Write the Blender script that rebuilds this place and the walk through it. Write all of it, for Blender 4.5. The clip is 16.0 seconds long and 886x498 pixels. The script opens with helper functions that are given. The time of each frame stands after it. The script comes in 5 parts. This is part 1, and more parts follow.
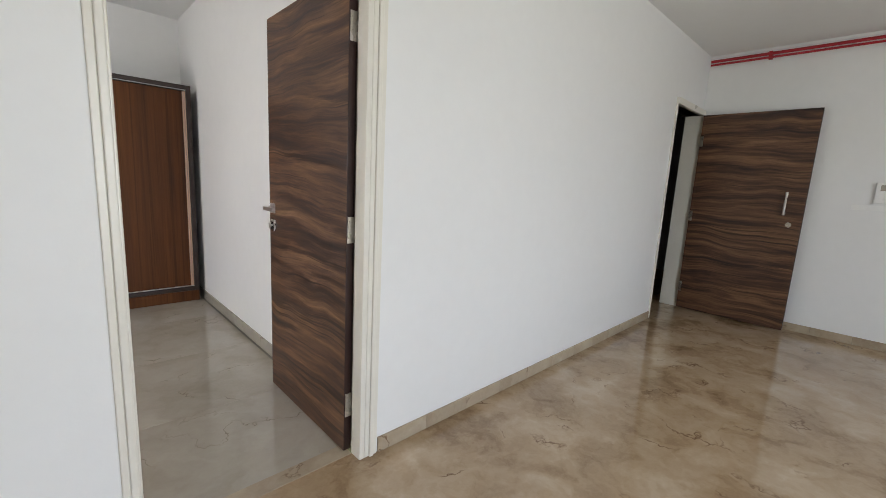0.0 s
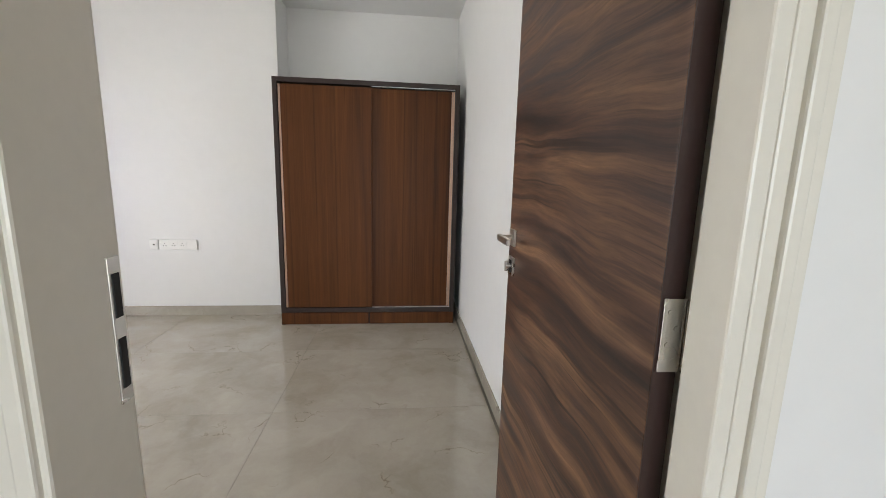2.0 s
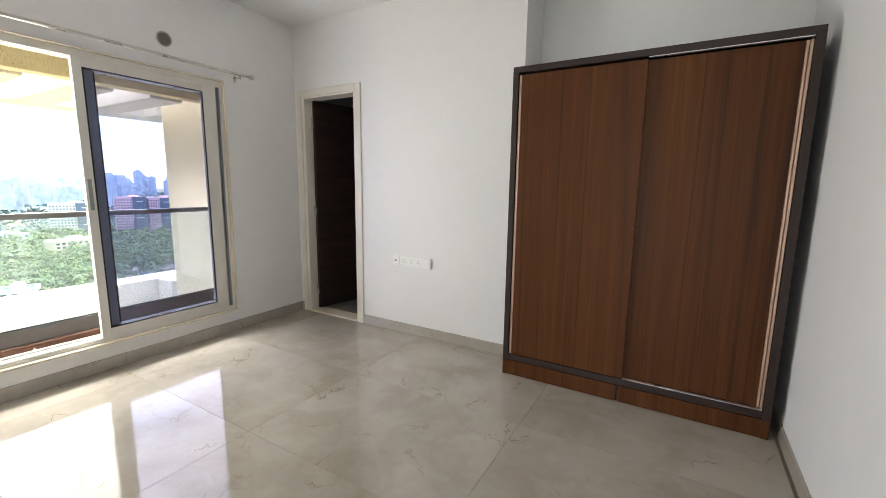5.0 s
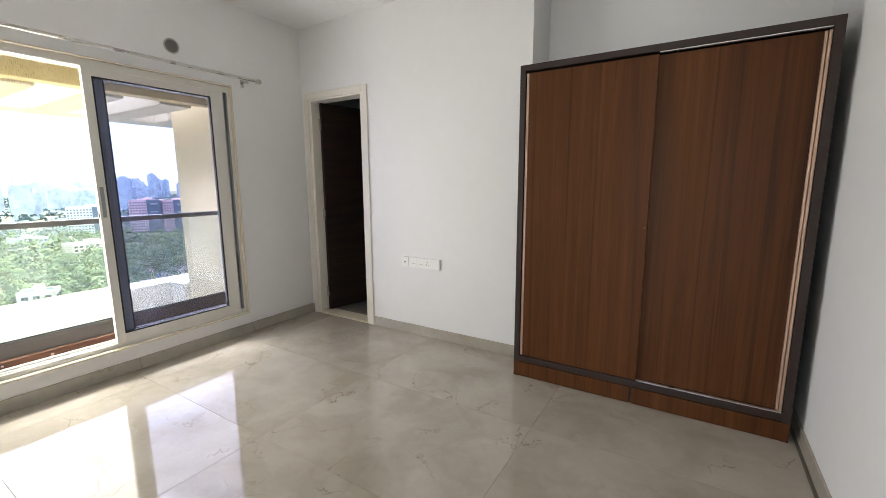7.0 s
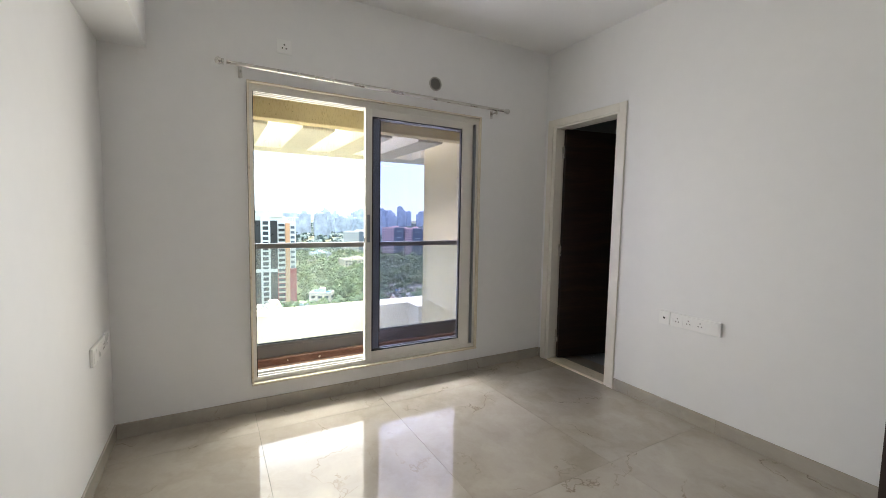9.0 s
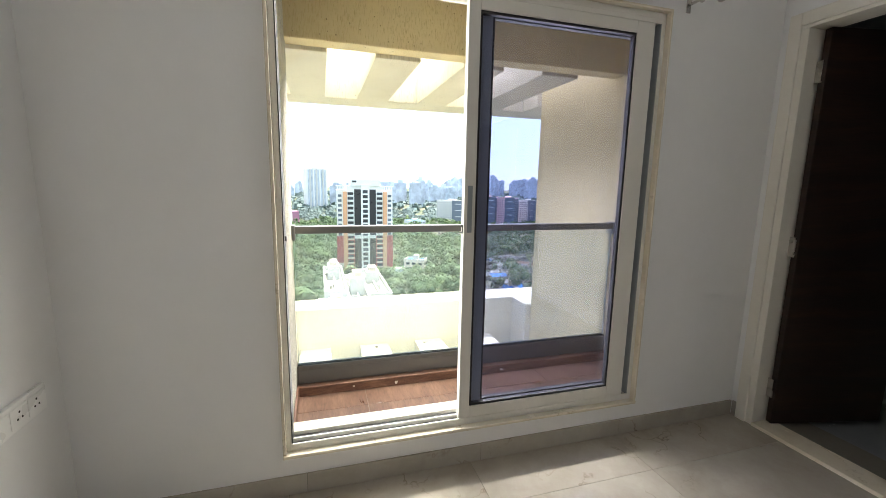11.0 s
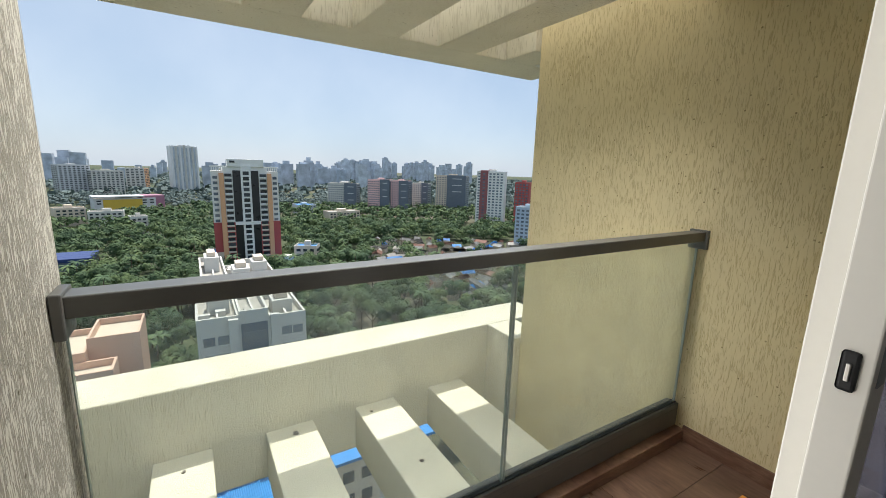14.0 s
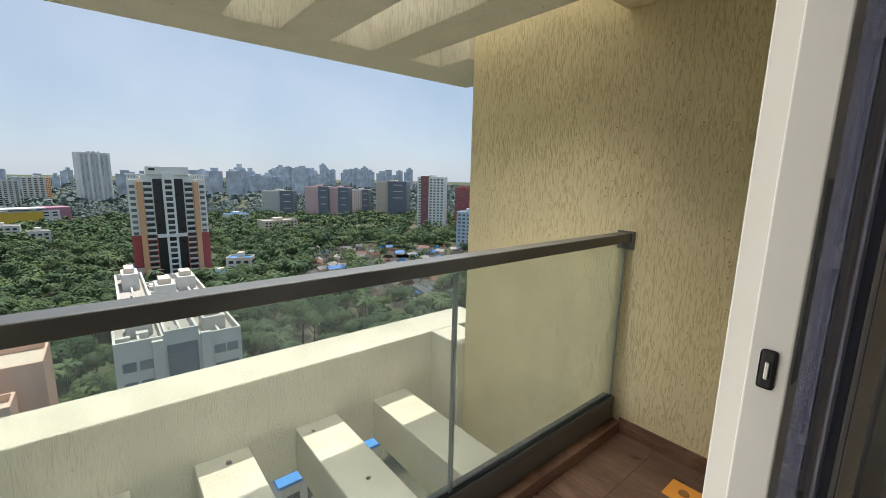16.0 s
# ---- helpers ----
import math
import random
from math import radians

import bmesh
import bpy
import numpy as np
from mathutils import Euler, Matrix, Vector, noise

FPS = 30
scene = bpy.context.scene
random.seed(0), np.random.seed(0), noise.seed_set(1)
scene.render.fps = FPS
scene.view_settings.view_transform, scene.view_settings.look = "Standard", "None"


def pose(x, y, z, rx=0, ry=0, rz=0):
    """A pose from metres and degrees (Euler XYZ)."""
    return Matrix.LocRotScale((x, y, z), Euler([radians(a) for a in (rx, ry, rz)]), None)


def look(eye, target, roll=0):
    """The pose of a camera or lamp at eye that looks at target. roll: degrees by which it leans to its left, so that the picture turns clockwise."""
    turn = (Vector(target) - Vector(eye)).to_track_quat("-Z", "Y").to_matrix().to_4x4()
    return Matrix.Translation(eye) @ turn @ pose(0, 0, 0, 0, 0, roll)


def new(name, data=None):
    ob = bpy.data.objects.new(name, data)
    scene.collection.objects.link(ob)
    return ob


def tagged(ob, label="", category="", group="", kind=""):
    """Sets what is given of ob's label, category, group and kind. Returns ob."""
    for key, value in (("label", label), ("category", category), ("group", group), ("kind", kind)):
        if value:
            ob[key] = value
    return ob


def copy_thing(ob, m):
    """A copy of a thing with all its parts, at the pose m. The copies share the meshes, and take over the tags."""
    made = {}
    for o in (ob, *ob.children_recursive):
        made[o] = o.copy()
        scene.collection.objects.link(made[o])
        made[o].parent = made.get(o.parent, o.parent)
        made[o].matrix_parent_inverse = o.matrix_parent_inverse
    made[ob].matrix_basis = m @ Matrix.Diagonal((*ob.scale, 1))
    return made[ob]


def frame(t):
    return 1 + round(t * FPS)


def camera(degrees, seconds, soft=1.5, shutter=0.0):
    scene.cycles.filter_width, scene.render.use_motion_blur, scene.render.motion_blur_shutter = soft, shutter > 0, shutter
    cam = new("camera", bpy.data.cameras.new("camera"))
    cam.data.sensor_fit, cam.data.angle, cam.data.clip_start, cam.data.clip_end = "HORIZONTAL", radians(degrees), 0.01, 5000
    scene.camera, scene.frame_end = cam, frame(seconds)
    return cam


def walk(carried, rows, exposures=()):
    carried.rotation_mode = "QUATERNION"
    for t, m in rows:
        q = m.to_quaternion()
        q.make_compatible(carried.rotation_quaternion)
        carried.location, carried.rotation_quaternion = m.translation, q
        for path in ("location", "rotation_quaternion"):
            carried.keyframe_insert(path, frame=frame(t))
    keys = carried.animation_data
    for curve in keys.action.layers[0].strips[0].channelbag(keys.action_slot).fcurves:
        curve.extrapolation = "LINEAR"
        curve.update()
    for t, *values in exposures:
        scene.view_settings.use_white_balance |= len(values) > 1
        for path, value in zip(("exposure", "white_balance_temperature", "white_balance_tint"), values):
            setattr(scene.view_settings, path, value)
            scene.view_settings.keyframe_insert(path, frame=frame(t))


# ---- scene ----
cam = camera(94.4, 16.0, soft=0.8)
PATH = [
    (0, (-1.126, 0.675, 1.287), (0.243, 2.096, 0.962), 3.0),
    (0.5, (-0.979, 0.9, 1.291), (0.047, 2.582, 0.949), 1.8),
    (1, (-0.784, 1.124, 1.265), (-0.081, 2.964, 0.919), 1.9),
    (1.5, (-0.64, 1.381, 1.27), (-0.242, 3.309, 0.914), 2.2),
    (2, (-0.594, 1.682, 1.281), (-0.388, 3.642, 0.939), 1.5),
    (2.5, (-0.56, 1.942, 1.26), (-0.549, 3.922, 0.973), 1.5),
    (3, (-0.53, 2.128, 1.333), (-0.696, 4.093, 0.998), 1.5),
    (3.5, (-0.554, 2.317, 1.285), (-0.862, 4.266, 0.961), 1.5),
    (4, (-0.588, 2.488, 1.301), (-1.132, 4.384, 0.967), 1.0),
    (4.5, (-0.602, 2.579, 1.288), (-1.426, 4.372, 0.967), 1.3),
    (6.8, (-0.602, 2.637, 1.299), (-1.77, 4.232, 0.998), -0.4),
    (7, (-0.608, 2.633, 1.315), (-1.646, 4.313, 0.997), -0.3),
    (7.5, (-0.548, 2.708, 1.261), (-1.553, 4.407, 0.94), -0.7),
    (8, (-0.611, 2.719, 1.278), (-1.966, 4.159, 0.974), 0.2),
    (8.5, (-0.795, 2.743, 1.277), (-2.434, 3.864, 1.043), 1.2),
    (8.7, (-0.911, 2.759, 1.297), (-2.605, 3.807, 1.114), 1.3),
    (10.8, (-2.153, 3.103, 1.305), (-4.016, 3.765, 0.999), 0.9),
    (11, (-2.281, 3.157, 1.307), (-4.172, 3.725, 0.992), 1.1),
    (11.5, (-2.596, 3.178, 1.305), (-4.538, 3.521, 0.972), 2.1),
    (12, (-2.929, 3.13, 1.314), (-4.876, 3.45, 0.988), 0.1),
    (12.5, (-3.227, 3.148, 1.296), (-5.171, 3.504, 0.986), 0.7),
    (13, (-3.46, 3.196, 1.299), (-5.377, 3.672, 0.986), 1.6),
    (13.5, (-3.728, 3.208, 1.286), (-5.545, 3.973, 0.948), 1.2),
    (14, (-3.845, 3.224, 1.29), (-5.517, 4.252, 0.906), 1.8),
    (14.5, (-3.876, 3.237, 1.282), (-5.488, 4.261, 0.688), 2.6),
    (15, (-3.883, 3.236, 1.262), (-5.468, 4.197, 0.51), 2.6),
    (15.5, (-3.869, 3.232, 1.303), (-5.512, 4.274, 0.839), 2.0),
    (16, (-3.864, 3.254, 1.294), (-5.38, 4.51, 0.945), 1.3),
]
walk(cam, [(t, look(eye, target, roll)) for t, eye, target, roll in PATH], [
    (0, 3.8, 6450, 12), (1.5, 3.68, 6450, 11), (2.5, 4.15, 6450, 10), (3.6, 4.18, 6450, 10), (4.5, 3.85, 6500, 10), (8.0, 3.75, 6500, 10), (8.7, 3.42, 6500, 10), (11, 3.2, 6550, 9), (11.5, 2.75, 6550, 9),
    (12, 2.1, 6400, 9), (12.5, 1.6, 6150, 8), (13, 1.5, 6200, 9), (13.5, 1.5, 6400, 10), (14.5, 1.32, 6450, 11), (16, 1.28, 6500, 11)])

# ---- world, sun, exposure ----
world = bpy.data.worlds.new("sky")
scene.world = world
world.use_nodes = True
wn = world.node_tree
sky = wn.nodes.new("ShaderNodeTexSky")
sky.sky_type = "NISHITA"
sky.sun_disc = False
sky.sun_elevation = radians(70.7)
sky.sun_rotation = radians(296.6)
sky.altitude = 60
sky.air_density = 1.1
sky.dust_density = 0.25
sky.ozone_density = 2.5
haze = wn.nodes.new("ShaderNodeMix")
haze.data_type = "RGBA"
haze.inputs[0].default_value = 0.86
thin = wn.nodes.new("ShaderNodeTexNoise")
thin.inputs["Scale"].default_value = 2.2
thin.inputs["Detail"].default_value = 6
veil = wn.nodes.new("ShaderNodeValToRGB")
veil.color_ramp.elements[0].position, veil.color_ramp.elements[0].color = 0.42, (2.15, 2.72, 3.45, 1)
veil.color_ramp.elements[1].position, veil.color_ramp.elements[1].color = 0.72, (2.95, 3.4, 3.95, 1)
wn.links.new(wn.nodes.new("ShaderNodeTexCoord").outputs["Generated"], thin.inputs["Vector"])
wn.links.new(thin.outputs[0], veil.inputs[0])
wn.links.new(veil.outputs[0], haze.inputs[7])
wn.links.new(sky.outputs[0], haze.inputs[6])
wn.links.new(haze.outputs[2], wn.nodes["Background"].inputs[0])
wn.nodes["Background"].inputs[1].default_value = 0.08

sun_lamp = bpy.data.lights.new("sun", "SUN")
sun_lamp.energy = 2.4
sun_lamp.angle = radians(0.53)
sun_lamp.color = (1.0, 0.95, 0.87)
sun_ob = new("sun", sun_lamp)
sun_ob.matrix_world = look((0, 0, 0), (1.0, -0.5, -3.2))

# daylight of the living room's own window, behind the walker
hall_lamp = bpy.data.lights.new("hall_window_light", "AREA")
hall_lamp.shape = "RECTANGLE"
hall_lamp.size, hall_lamp.size_y = 1.8, 1.7
hall_lamp.energy = 5.6
hall_lamp.color = (0.93, 0.97, 1.0)
hall_ob = new("hall_window_light", hall_lamp)
hall_ob.matrix_world = look((-0.2, -2.58, 1.25), (-0.2, 3.0, 1.2))


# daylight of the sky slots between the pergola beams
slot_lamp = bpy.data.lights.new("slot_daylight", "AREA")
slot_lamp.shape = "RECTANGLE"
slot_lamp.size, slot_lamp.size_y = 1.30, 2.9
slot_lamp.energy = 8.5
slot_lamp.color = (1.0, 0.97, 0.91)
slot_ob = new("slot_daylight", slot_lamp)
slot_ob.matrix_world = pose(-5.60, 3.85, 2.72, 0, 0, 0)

# strip lamp added under the balcony opening's head to brighten deck and walls
strip = bpy.data.lights.new("balcony_skylight", "AREA")
strip.shape = "RECTANGLE"
strip.size, strip.size_y = 1.3, 0.10
strip.energy = 9.5
strip.color = (1.0, 0.98, 0.94)
strip.spread = radians(116)
new("balcony_skylight", strip).matrix_world = look((-4.84, 3.86, 2.055), (-5.09, 3.86, 1.055))

# daylight filling the sliding door's opening, outside its panels
door_lamp = bpy.data.lights.new("door_daylight", "AREA")
door_lamp.shape = "RECTANGLE"
door_lamp.size, door_lamp.size_y = 1.66, 1.80
door_lamp.energy = 4.3
door_lamp.color = (1.0, 0.98, 0.95)
new("door_daylight", door_lamp).matrix_world = look((-4.10, 3.85, 1.16), (-3.10, 3.85, 1.16))


# ---- materials ----
def nodes_of(name):
    m = bpy.data.materials.new(name)
    m.use_nodes = True
    nt = m.node_tree
    return m, nt, nt.nodes["Principled BSDF"]


def node(nt, kind, **values):
    n = nt.nodes.new(kind)
    for key, value in values.items():
        n.inputs[key.replace("_", " ")].default_value = value
    return n


def coords(nt, scale=(1, 1, 1), turn=(0, 0, 0)):
    tc = nt.nodes.new("ShaderNodeTexCoord")
    mp = nt.nodes.new("ShaderNodeMapping")
    mp.inputs["Scale"].default_value = scale
    mp.inputs["Rotation"].default_value = [radians(a) for a in turn]
    nt.links.new(tc.outputs["Object"], mp.inputs["Vector"])
    return mp.outputs[0]


def ramp(nt, factor, stops):
    r = nt.nodes.new("ShaderNodeValToRGB")
    while len(r.color_ramp.elements) < len(stops):
        r.color_ramp.elements.new(0.5)
    for e, (p, c) in zip(r.color_ramp.elements, stops):
        e.position = p
        e.color = (*c, 1) if len(c) == 3 else c
    nt.links.new(factor, r.inputs[0])
    return r.outputs[0]


def mixed(nt, factor, a, b, mode="MIX"):
    m = nt.nodes.new("ShaderNodeMix")
    m.data_type, m.blend_type = "RGBA", mode
    for socket, value in ((m.inputs[0], factor), (m.inputs[6], a), (m.inputs[7], b)):
        if isinstance(value, bpy.types.NodeSocket):
            nt.links.new(value, socket)
        elif isinstance(value, (int, float)):
            socket.default_value = value
        else:
            socket.default_value = (*value, 1)
    return m.outputs[2]


def bump(nt, bsdf, height, strength, distance):
    b = node(nt, "ShaderNodeBump", Strength=strength, Distance=distance)
    nt.links.new(height, b.inputs["Height"])
    nt.links.new(b.outputs[0], bsdf.inputs["Normal"])


def noise_of(nt, vec, scale, detail=4.0, rough=0.55, distort=0.0):
    n = node(nt, "ShaderNodeTexNoise", Scale=scale, Detail=detail, Roughness=rough, Distortion=distort)
    nt.links.new(vec, n.inputs["Vector"])
    return n.outputs[0]


def plain(name, color, rough=0.5, metal=0.0, vary=0.12, scale=6.0, relief=0.0, fine=120.0):
    """Paint, metal or plaster: base colour with two scales of unevenness and a fine relief."""
    m, nt, bsdf = nodes_of(name)
    v = coords(nt)
    large = noise_of(nt, v, scale, 3)
    small = noise_of(nt, v, scale * 14, 3)
    lo = [c * (1 - vary) for c in color]
    hi = [min(1, c * (1 + vary * 0.6)) for c in color]
    a = ramp(nt, large, ((0.3, lo), (0.7, hi)))
    b = ramp(nt, small, ((0.3, lo), (0.7, hi)))
    nt.links.new(mixed(nt, 0.35, a, b), bsdf.inputs["Base Color"])
    bsdf.inputs["Metallic"].default_value = metal
    r = ramp(nt, large, ((0.3, [max(0.03, rough * 0.85)] * 3), (0.7, [min(1, rough * 1.15)] * 3)))
    nt.links.new(r, bsdf.inputs["Roughness"])
    if relief:
        bump(nt, bsdf, noise_of(nt, v, fine, 3), 0.4, relief)
    return m


def marble(name, base, dark, light, vein, rough, scale, tile_shift=1.0, width=0.018):
    """Polished stone tile: clouds, thin broken veins, and a shift from tile to tile."""
    m, nt, bsdf = nodes_of(name)
    info = nt.nodes.new("ShaderNodeObjectInfo")
    v = coords(nt)
    add = nt.nodes.new("ShaderNodeVectorMath")
    add.operation = "MULTIPLY_ADD"
    nt.links.new(info.outputs["Random"], add.inputs[0])
    add.inputs[1].default_value = (7.3 * tile_shift, 11.9 * tile_shift, 3.1 * tile_shift)
    nt.links.new(v, add.inputs[2])
    v = add.outputs[0]
    warp = node(nt, "ShaderNodeTexNoise", Scale=scale * 1.1, Detail=5.0, Roughness=0.6)
    nt.links.new(v, warp.inputs["Vector"])
    bend = nt.nodes.new("ShaderNodeVectorMath")
    bend.operation = "MULTIPLY_ADD"
    nt.links.new(warp.outputs["Color"], bend.inputs[0])
    bend.inputs[1].default_value = (0.7, 0.7, 0.7)
    nt.links.new(v, bend.inputs[2])
    cloud = noise_of(nt, bend.outputs[0], scale, 6, 0.6)
    colour = ramp(nt, cloud, ((0.28, dark), (0.48, base), (0.72, light)))
    lines = nt.nodes.new("ShaderNodeTexVoronoi")
    lines.feature = "DISTANCE_TO_EDGE"
    lines.inputs["Scale"].default_value = scale * 0.8
    nt.links.new(bend.outputs[0], lines.inputs["Vector"])
    thin = ramp(nt, lines.outputs["Distance"], ((0.0, (1, 1, 1)), (width, (0, 0, 0))))
    broken = ramp(nt, noise_of(nt, v, scale * 1.9, 4), ((0.50, (0, 0, 0)), (0.64, (1, 1, 1))))
    both = mixed(nt, 1.0, thin, broken, "MULTIPLY")
    nt.links.new(mixed(nt, both, colour, vein), bsdf.inputs["Base Color"])
    r = ramp(nt, noise_of(nt, v, 9, 4), ((0.35, [rough * 0.8] * 3), (0.7, [rough * 1.4] * 3)))
    nt.links.new(r, bsdf.inputs["Roughness"])
    bsdf.inputs["Coat Weight"].default_value = 0.2
    bsdf.inputs["Coat Roughness"].default_value = 0.04
    bump(nt, bsdf, noise_of(nt, v, 2.2, 2), 0.12, 0.004)
    return m


def veneer(name, stops, stretch, turn=(0, 0, 0), rough=0.38, bend=0.35, streaks=False, shine=0.5, pores=0.62, veins=0.85):
    """Wood veneer: bands of grain along one way, bent by a slow noise, with fine pores."""
    m, nt, bsdf = nodes_of(name)
    v = coords(nt, (1, 1, 1), turn)
    slow = node(nt, "ShaderNodeTexNoise", Scale=1.3, Detail=2.0)
    nt.links.new(v, slow.inputs["Vector"])
    warp = nt.nodes.new("ShaderNodeVectorMath")
    warp.operation = "MULTIPLY_ADD"
    nt.links.new(slow.outputs["Color"], warp.inputs[0])
    warp.inputs[1].default_value = (bend, bend, bend)
    nt.links.new(v, warp.inputs[2])
    mp = nt.nodes.new("ShaderNodeMapping")
    mp.inputs["Scale"].default_value = stretch
    nt.links.new(warp.outputs[0], mp.inputs["Vector"])
    band = noise_of(nt, mp.outputs[0], 1.0, 7, 0.62, 0.6)
    pore = noise_of(nt, mp.outputs[0], 9.0, 4, 0.7)
    colour = ramp(nt, band, stops)
    dark = ramp(nt, pore, ((0.3, (pores, pores * 0.97, pores * 0.94)), (0.62, (1.06, 1.06, 1.06))))
    total = mixed(nt, 1.0, colour, dark, "MULTIPLY")
    if streaks:
        mp2 = nt.nodes.new("ShaderNodeMapping")
        mp2.inputs["Scale"].default_value = [q * (0.55 if q < 2 else 1.5) for q in stretch]
        mp2.inputs["Location"].default_value = (3.1, 5.7, 1.9)
        nt.links.new(warp.outputs[0], mp2.inputs["Vector"])
        vein = ramp(nt, noise_of(nt, mp2.outputs[0], 1.0, 5, 0.6, 0.9), ((0.29, (0.25, 0.23, 0.22)), (0.37, (1, 1, 1))))
        total = mixed(nt, veins, total, vein, "MULTIPLY")
        mp3 = nt.nodes.new("ShaderNodeMapping")
        mp3.inputs["Scale"].default_value = [q * (0.8 if q < 2 else 3.4) for q in stretch]
        mp3.inputs["Location"].default_value = (8.3, 2.4, 6.6)
        nt.links.new(warp.outputs[0], mp3.inputs["Vector"])
        hair = ramp(nt, noise_of(nt, mp3.outputs[0], 1.0, 3, 0.5, 0.5), ((0.34, (0.30, 0.27, 0.25)), (0.40, (1, 1, 1))))
        total = mixed(nt, veins, total, hair, "MULTIPLY")
    nt.links.new(total, bsdf.inputs["Base Color"])
    bsdf.inputs["Specular IOR Level"].default_value = shine
    r = ramp(nt, band, ((0.3, [rough * 0.85] * 3), (0.7, [rough * 1.2] * 3)))
    nt.links.new(r, bsdf.inputs["Roughness"])
    bump(nt, bsdf, pore, 0.15, 0.001)
    return m


def rustic(name, color, groove_shade, depth, scale=260, cover=0.46):
    """Dragged render coat: short upright worm grooves, shaded by colour, in a cream coat."""
    m, nt, bsdf = nodes_of(name)
    v = coords(nt, (1, 1, 0.10))
    worm = noise_of(nt, v, scale, 2, 0.5, 0.6)
    patchy = noise_of(nt, coords(nt), 5, 3)
    both = nt.nodes.new("ShaderNodeMath")
    both.operation = "MULTIPLY_ADD"
    nt.links.new(patchy, both.inputs[0])
    both.inputs[1].default_value = 0.28
    nt.links.new(worm, both.inputs[2])
    cut = ramp(nt, both.outputs[0], ((cover, (0, 0, 0)), (cover + 0.09, (1, 1, 1))))
    grain = noise_of(nt, coords(nt), 160, 3)
    blotch = noise_of(nt, coords(nt), 1.6, 4)
    c = ramp(nt, blotch, ((0.3, [q * 0.86 for q in color]), (0.7, color)))
    dots = nt.nodes.new("ShaderNodeTexVoronoi")
    dots.inputs["Scale"].default_value = 26
    nt.links.new(coords(nt), dots.inputs["Vector"])
    speck = ramp(nt, dots.outputs["Distance"], ((0.07, (0.42, 0.38, 0.32)), (0.13, (1, 1, 1))))
    rare = ramp(nt, noise_of(nt, coords(nt), 3.0, 3), ((0.42, (0, 0, 0)), (0.54, (1, 1, 1))))
    total_c = mixed(nt, cut, groove_shade, c)
    speckled = mixed(nt, 1.0, total_c, speck, "MULTIPLY")
    nt.links.new(mixed(nt, rare, total_c, speckled), bsdf.inputs["Base Color"])
    bsdf.inputs["Roughness"].default_value = 0.85
    total = nt.nodes.new("ShaderNodeMath")
    total.operation = "MULTIPLY_ADD"
    nt.links.new(grain, total.inputs[0])
    total.inputs[1].default_value = 0.25
    nt.links.new(cut, total.inputs[2])
    bump(nt, bsdf, total.outputs[0], 0.7, depth)
    return m


def pane_glass(name, tint, gloss=1.0, dust=0.06, film=(0.72, 0.76, 0.78)):
    """A clear sheet: tinted see-through with a mirror gloss that grows at a slant."""
    m = bpy.data.materials.new(name)
    m.use_nodes = True
    nt = m.node_tree
    nt.nodes.remove(nt.nodes["Principled BSDF"])
    clear = node(nt, "ShaderNodeBsdfTransparent", Color=(*tint, 1))
    shine = node(nt, "ShaderNodeBsdfGlossy", Roughness=0.01)
    edge = node(nt, "ShaderNodeLayerWeight", Blend=0.5)
    steep = nt.nodes.new("ShaderNodeMath")
    steep.operation = "POWER"
    steep.inputs[1].default_value = 4.5
    nt.links.new(edge.outputs["Facing"], steep.inputs[0])
    scale = nt.nodes.new("ShaderNodeMath")
    scale.operation = "MULTIPLY_ADD"
    scale.inputs[1].default_value = 0.7 * gloss
    scale.inputs[2].default_value = 0.035 * gloss
    nt.links.new(steep.outputs[0], scale.inputs[0])
    mix = nt.nodes.new("ShaderNodeMixShader")
    nt.links.new(scale.outputs[0], mix.inputs[0])
    nt.links.new(clear.outputs[0], mix.inputs[1])
    nt.links.new(shine.outputs[0], mix.inputs[2])
    if not dust:
        nt.links.new(mix.outputs[0], nt.nodes["Material Output"].inputs[0])
        return m
    haze = node(nt, "ShaderNodeBsdfTranslucent", Color=(*film, 1))
    smear = ramp(nt, noise_of(nt, coords(nt), 2.4, 4), ((0.3, [dust * 0.6] * 3), (0.7, [dust * 1.3] * 3)))
    soiled = nt.nodes.new("ShaderNodeMixShader")
    nt.links.new(smear, soiled.inputs[0])
    nt.links.new(mix.outputs[0], soiled.inputs[1])
    nt.links.new(haze.outputs[0], soiled.inputs[2])
    nt.links.new(soiled.outputs[0], nt.nodes["Material Output"].inputs[0])
    return m


def varied(name, colors, rough=0.8, island=False, scale=0.0):
    """One colour out of a ramp for each object, or for each loose piece."""
    m, nt, bsdf = nodes_of(name)
    if island:
        src = nt.nodes.new("ShaderNodeNewGeometry").outputs["Random Per Island"]
    else:
        src = nt.nodes.new("ShaderNodeObjectInfo").outputs["Random"]
    stops = [(i / max(1, len(colors) - 1), c) for i, c in enumerate(colors)]
    c = ramp(nt, src, stops)
    if scale:
        n = noise_of(nt, coords(nt), scale, 4)
        c = mixed(nt, 1.0, c, ramp(nt, n, ((0.3, (0.6, 0.6, 0.6)), (0.7, (1.1, 1.1, 1.1)))), "MULTIPLY")
    nt.links.new(c, bsdf.inputs["Base Color"])
    bsdf.inputs["Roughness"].default_value = rough
    return m


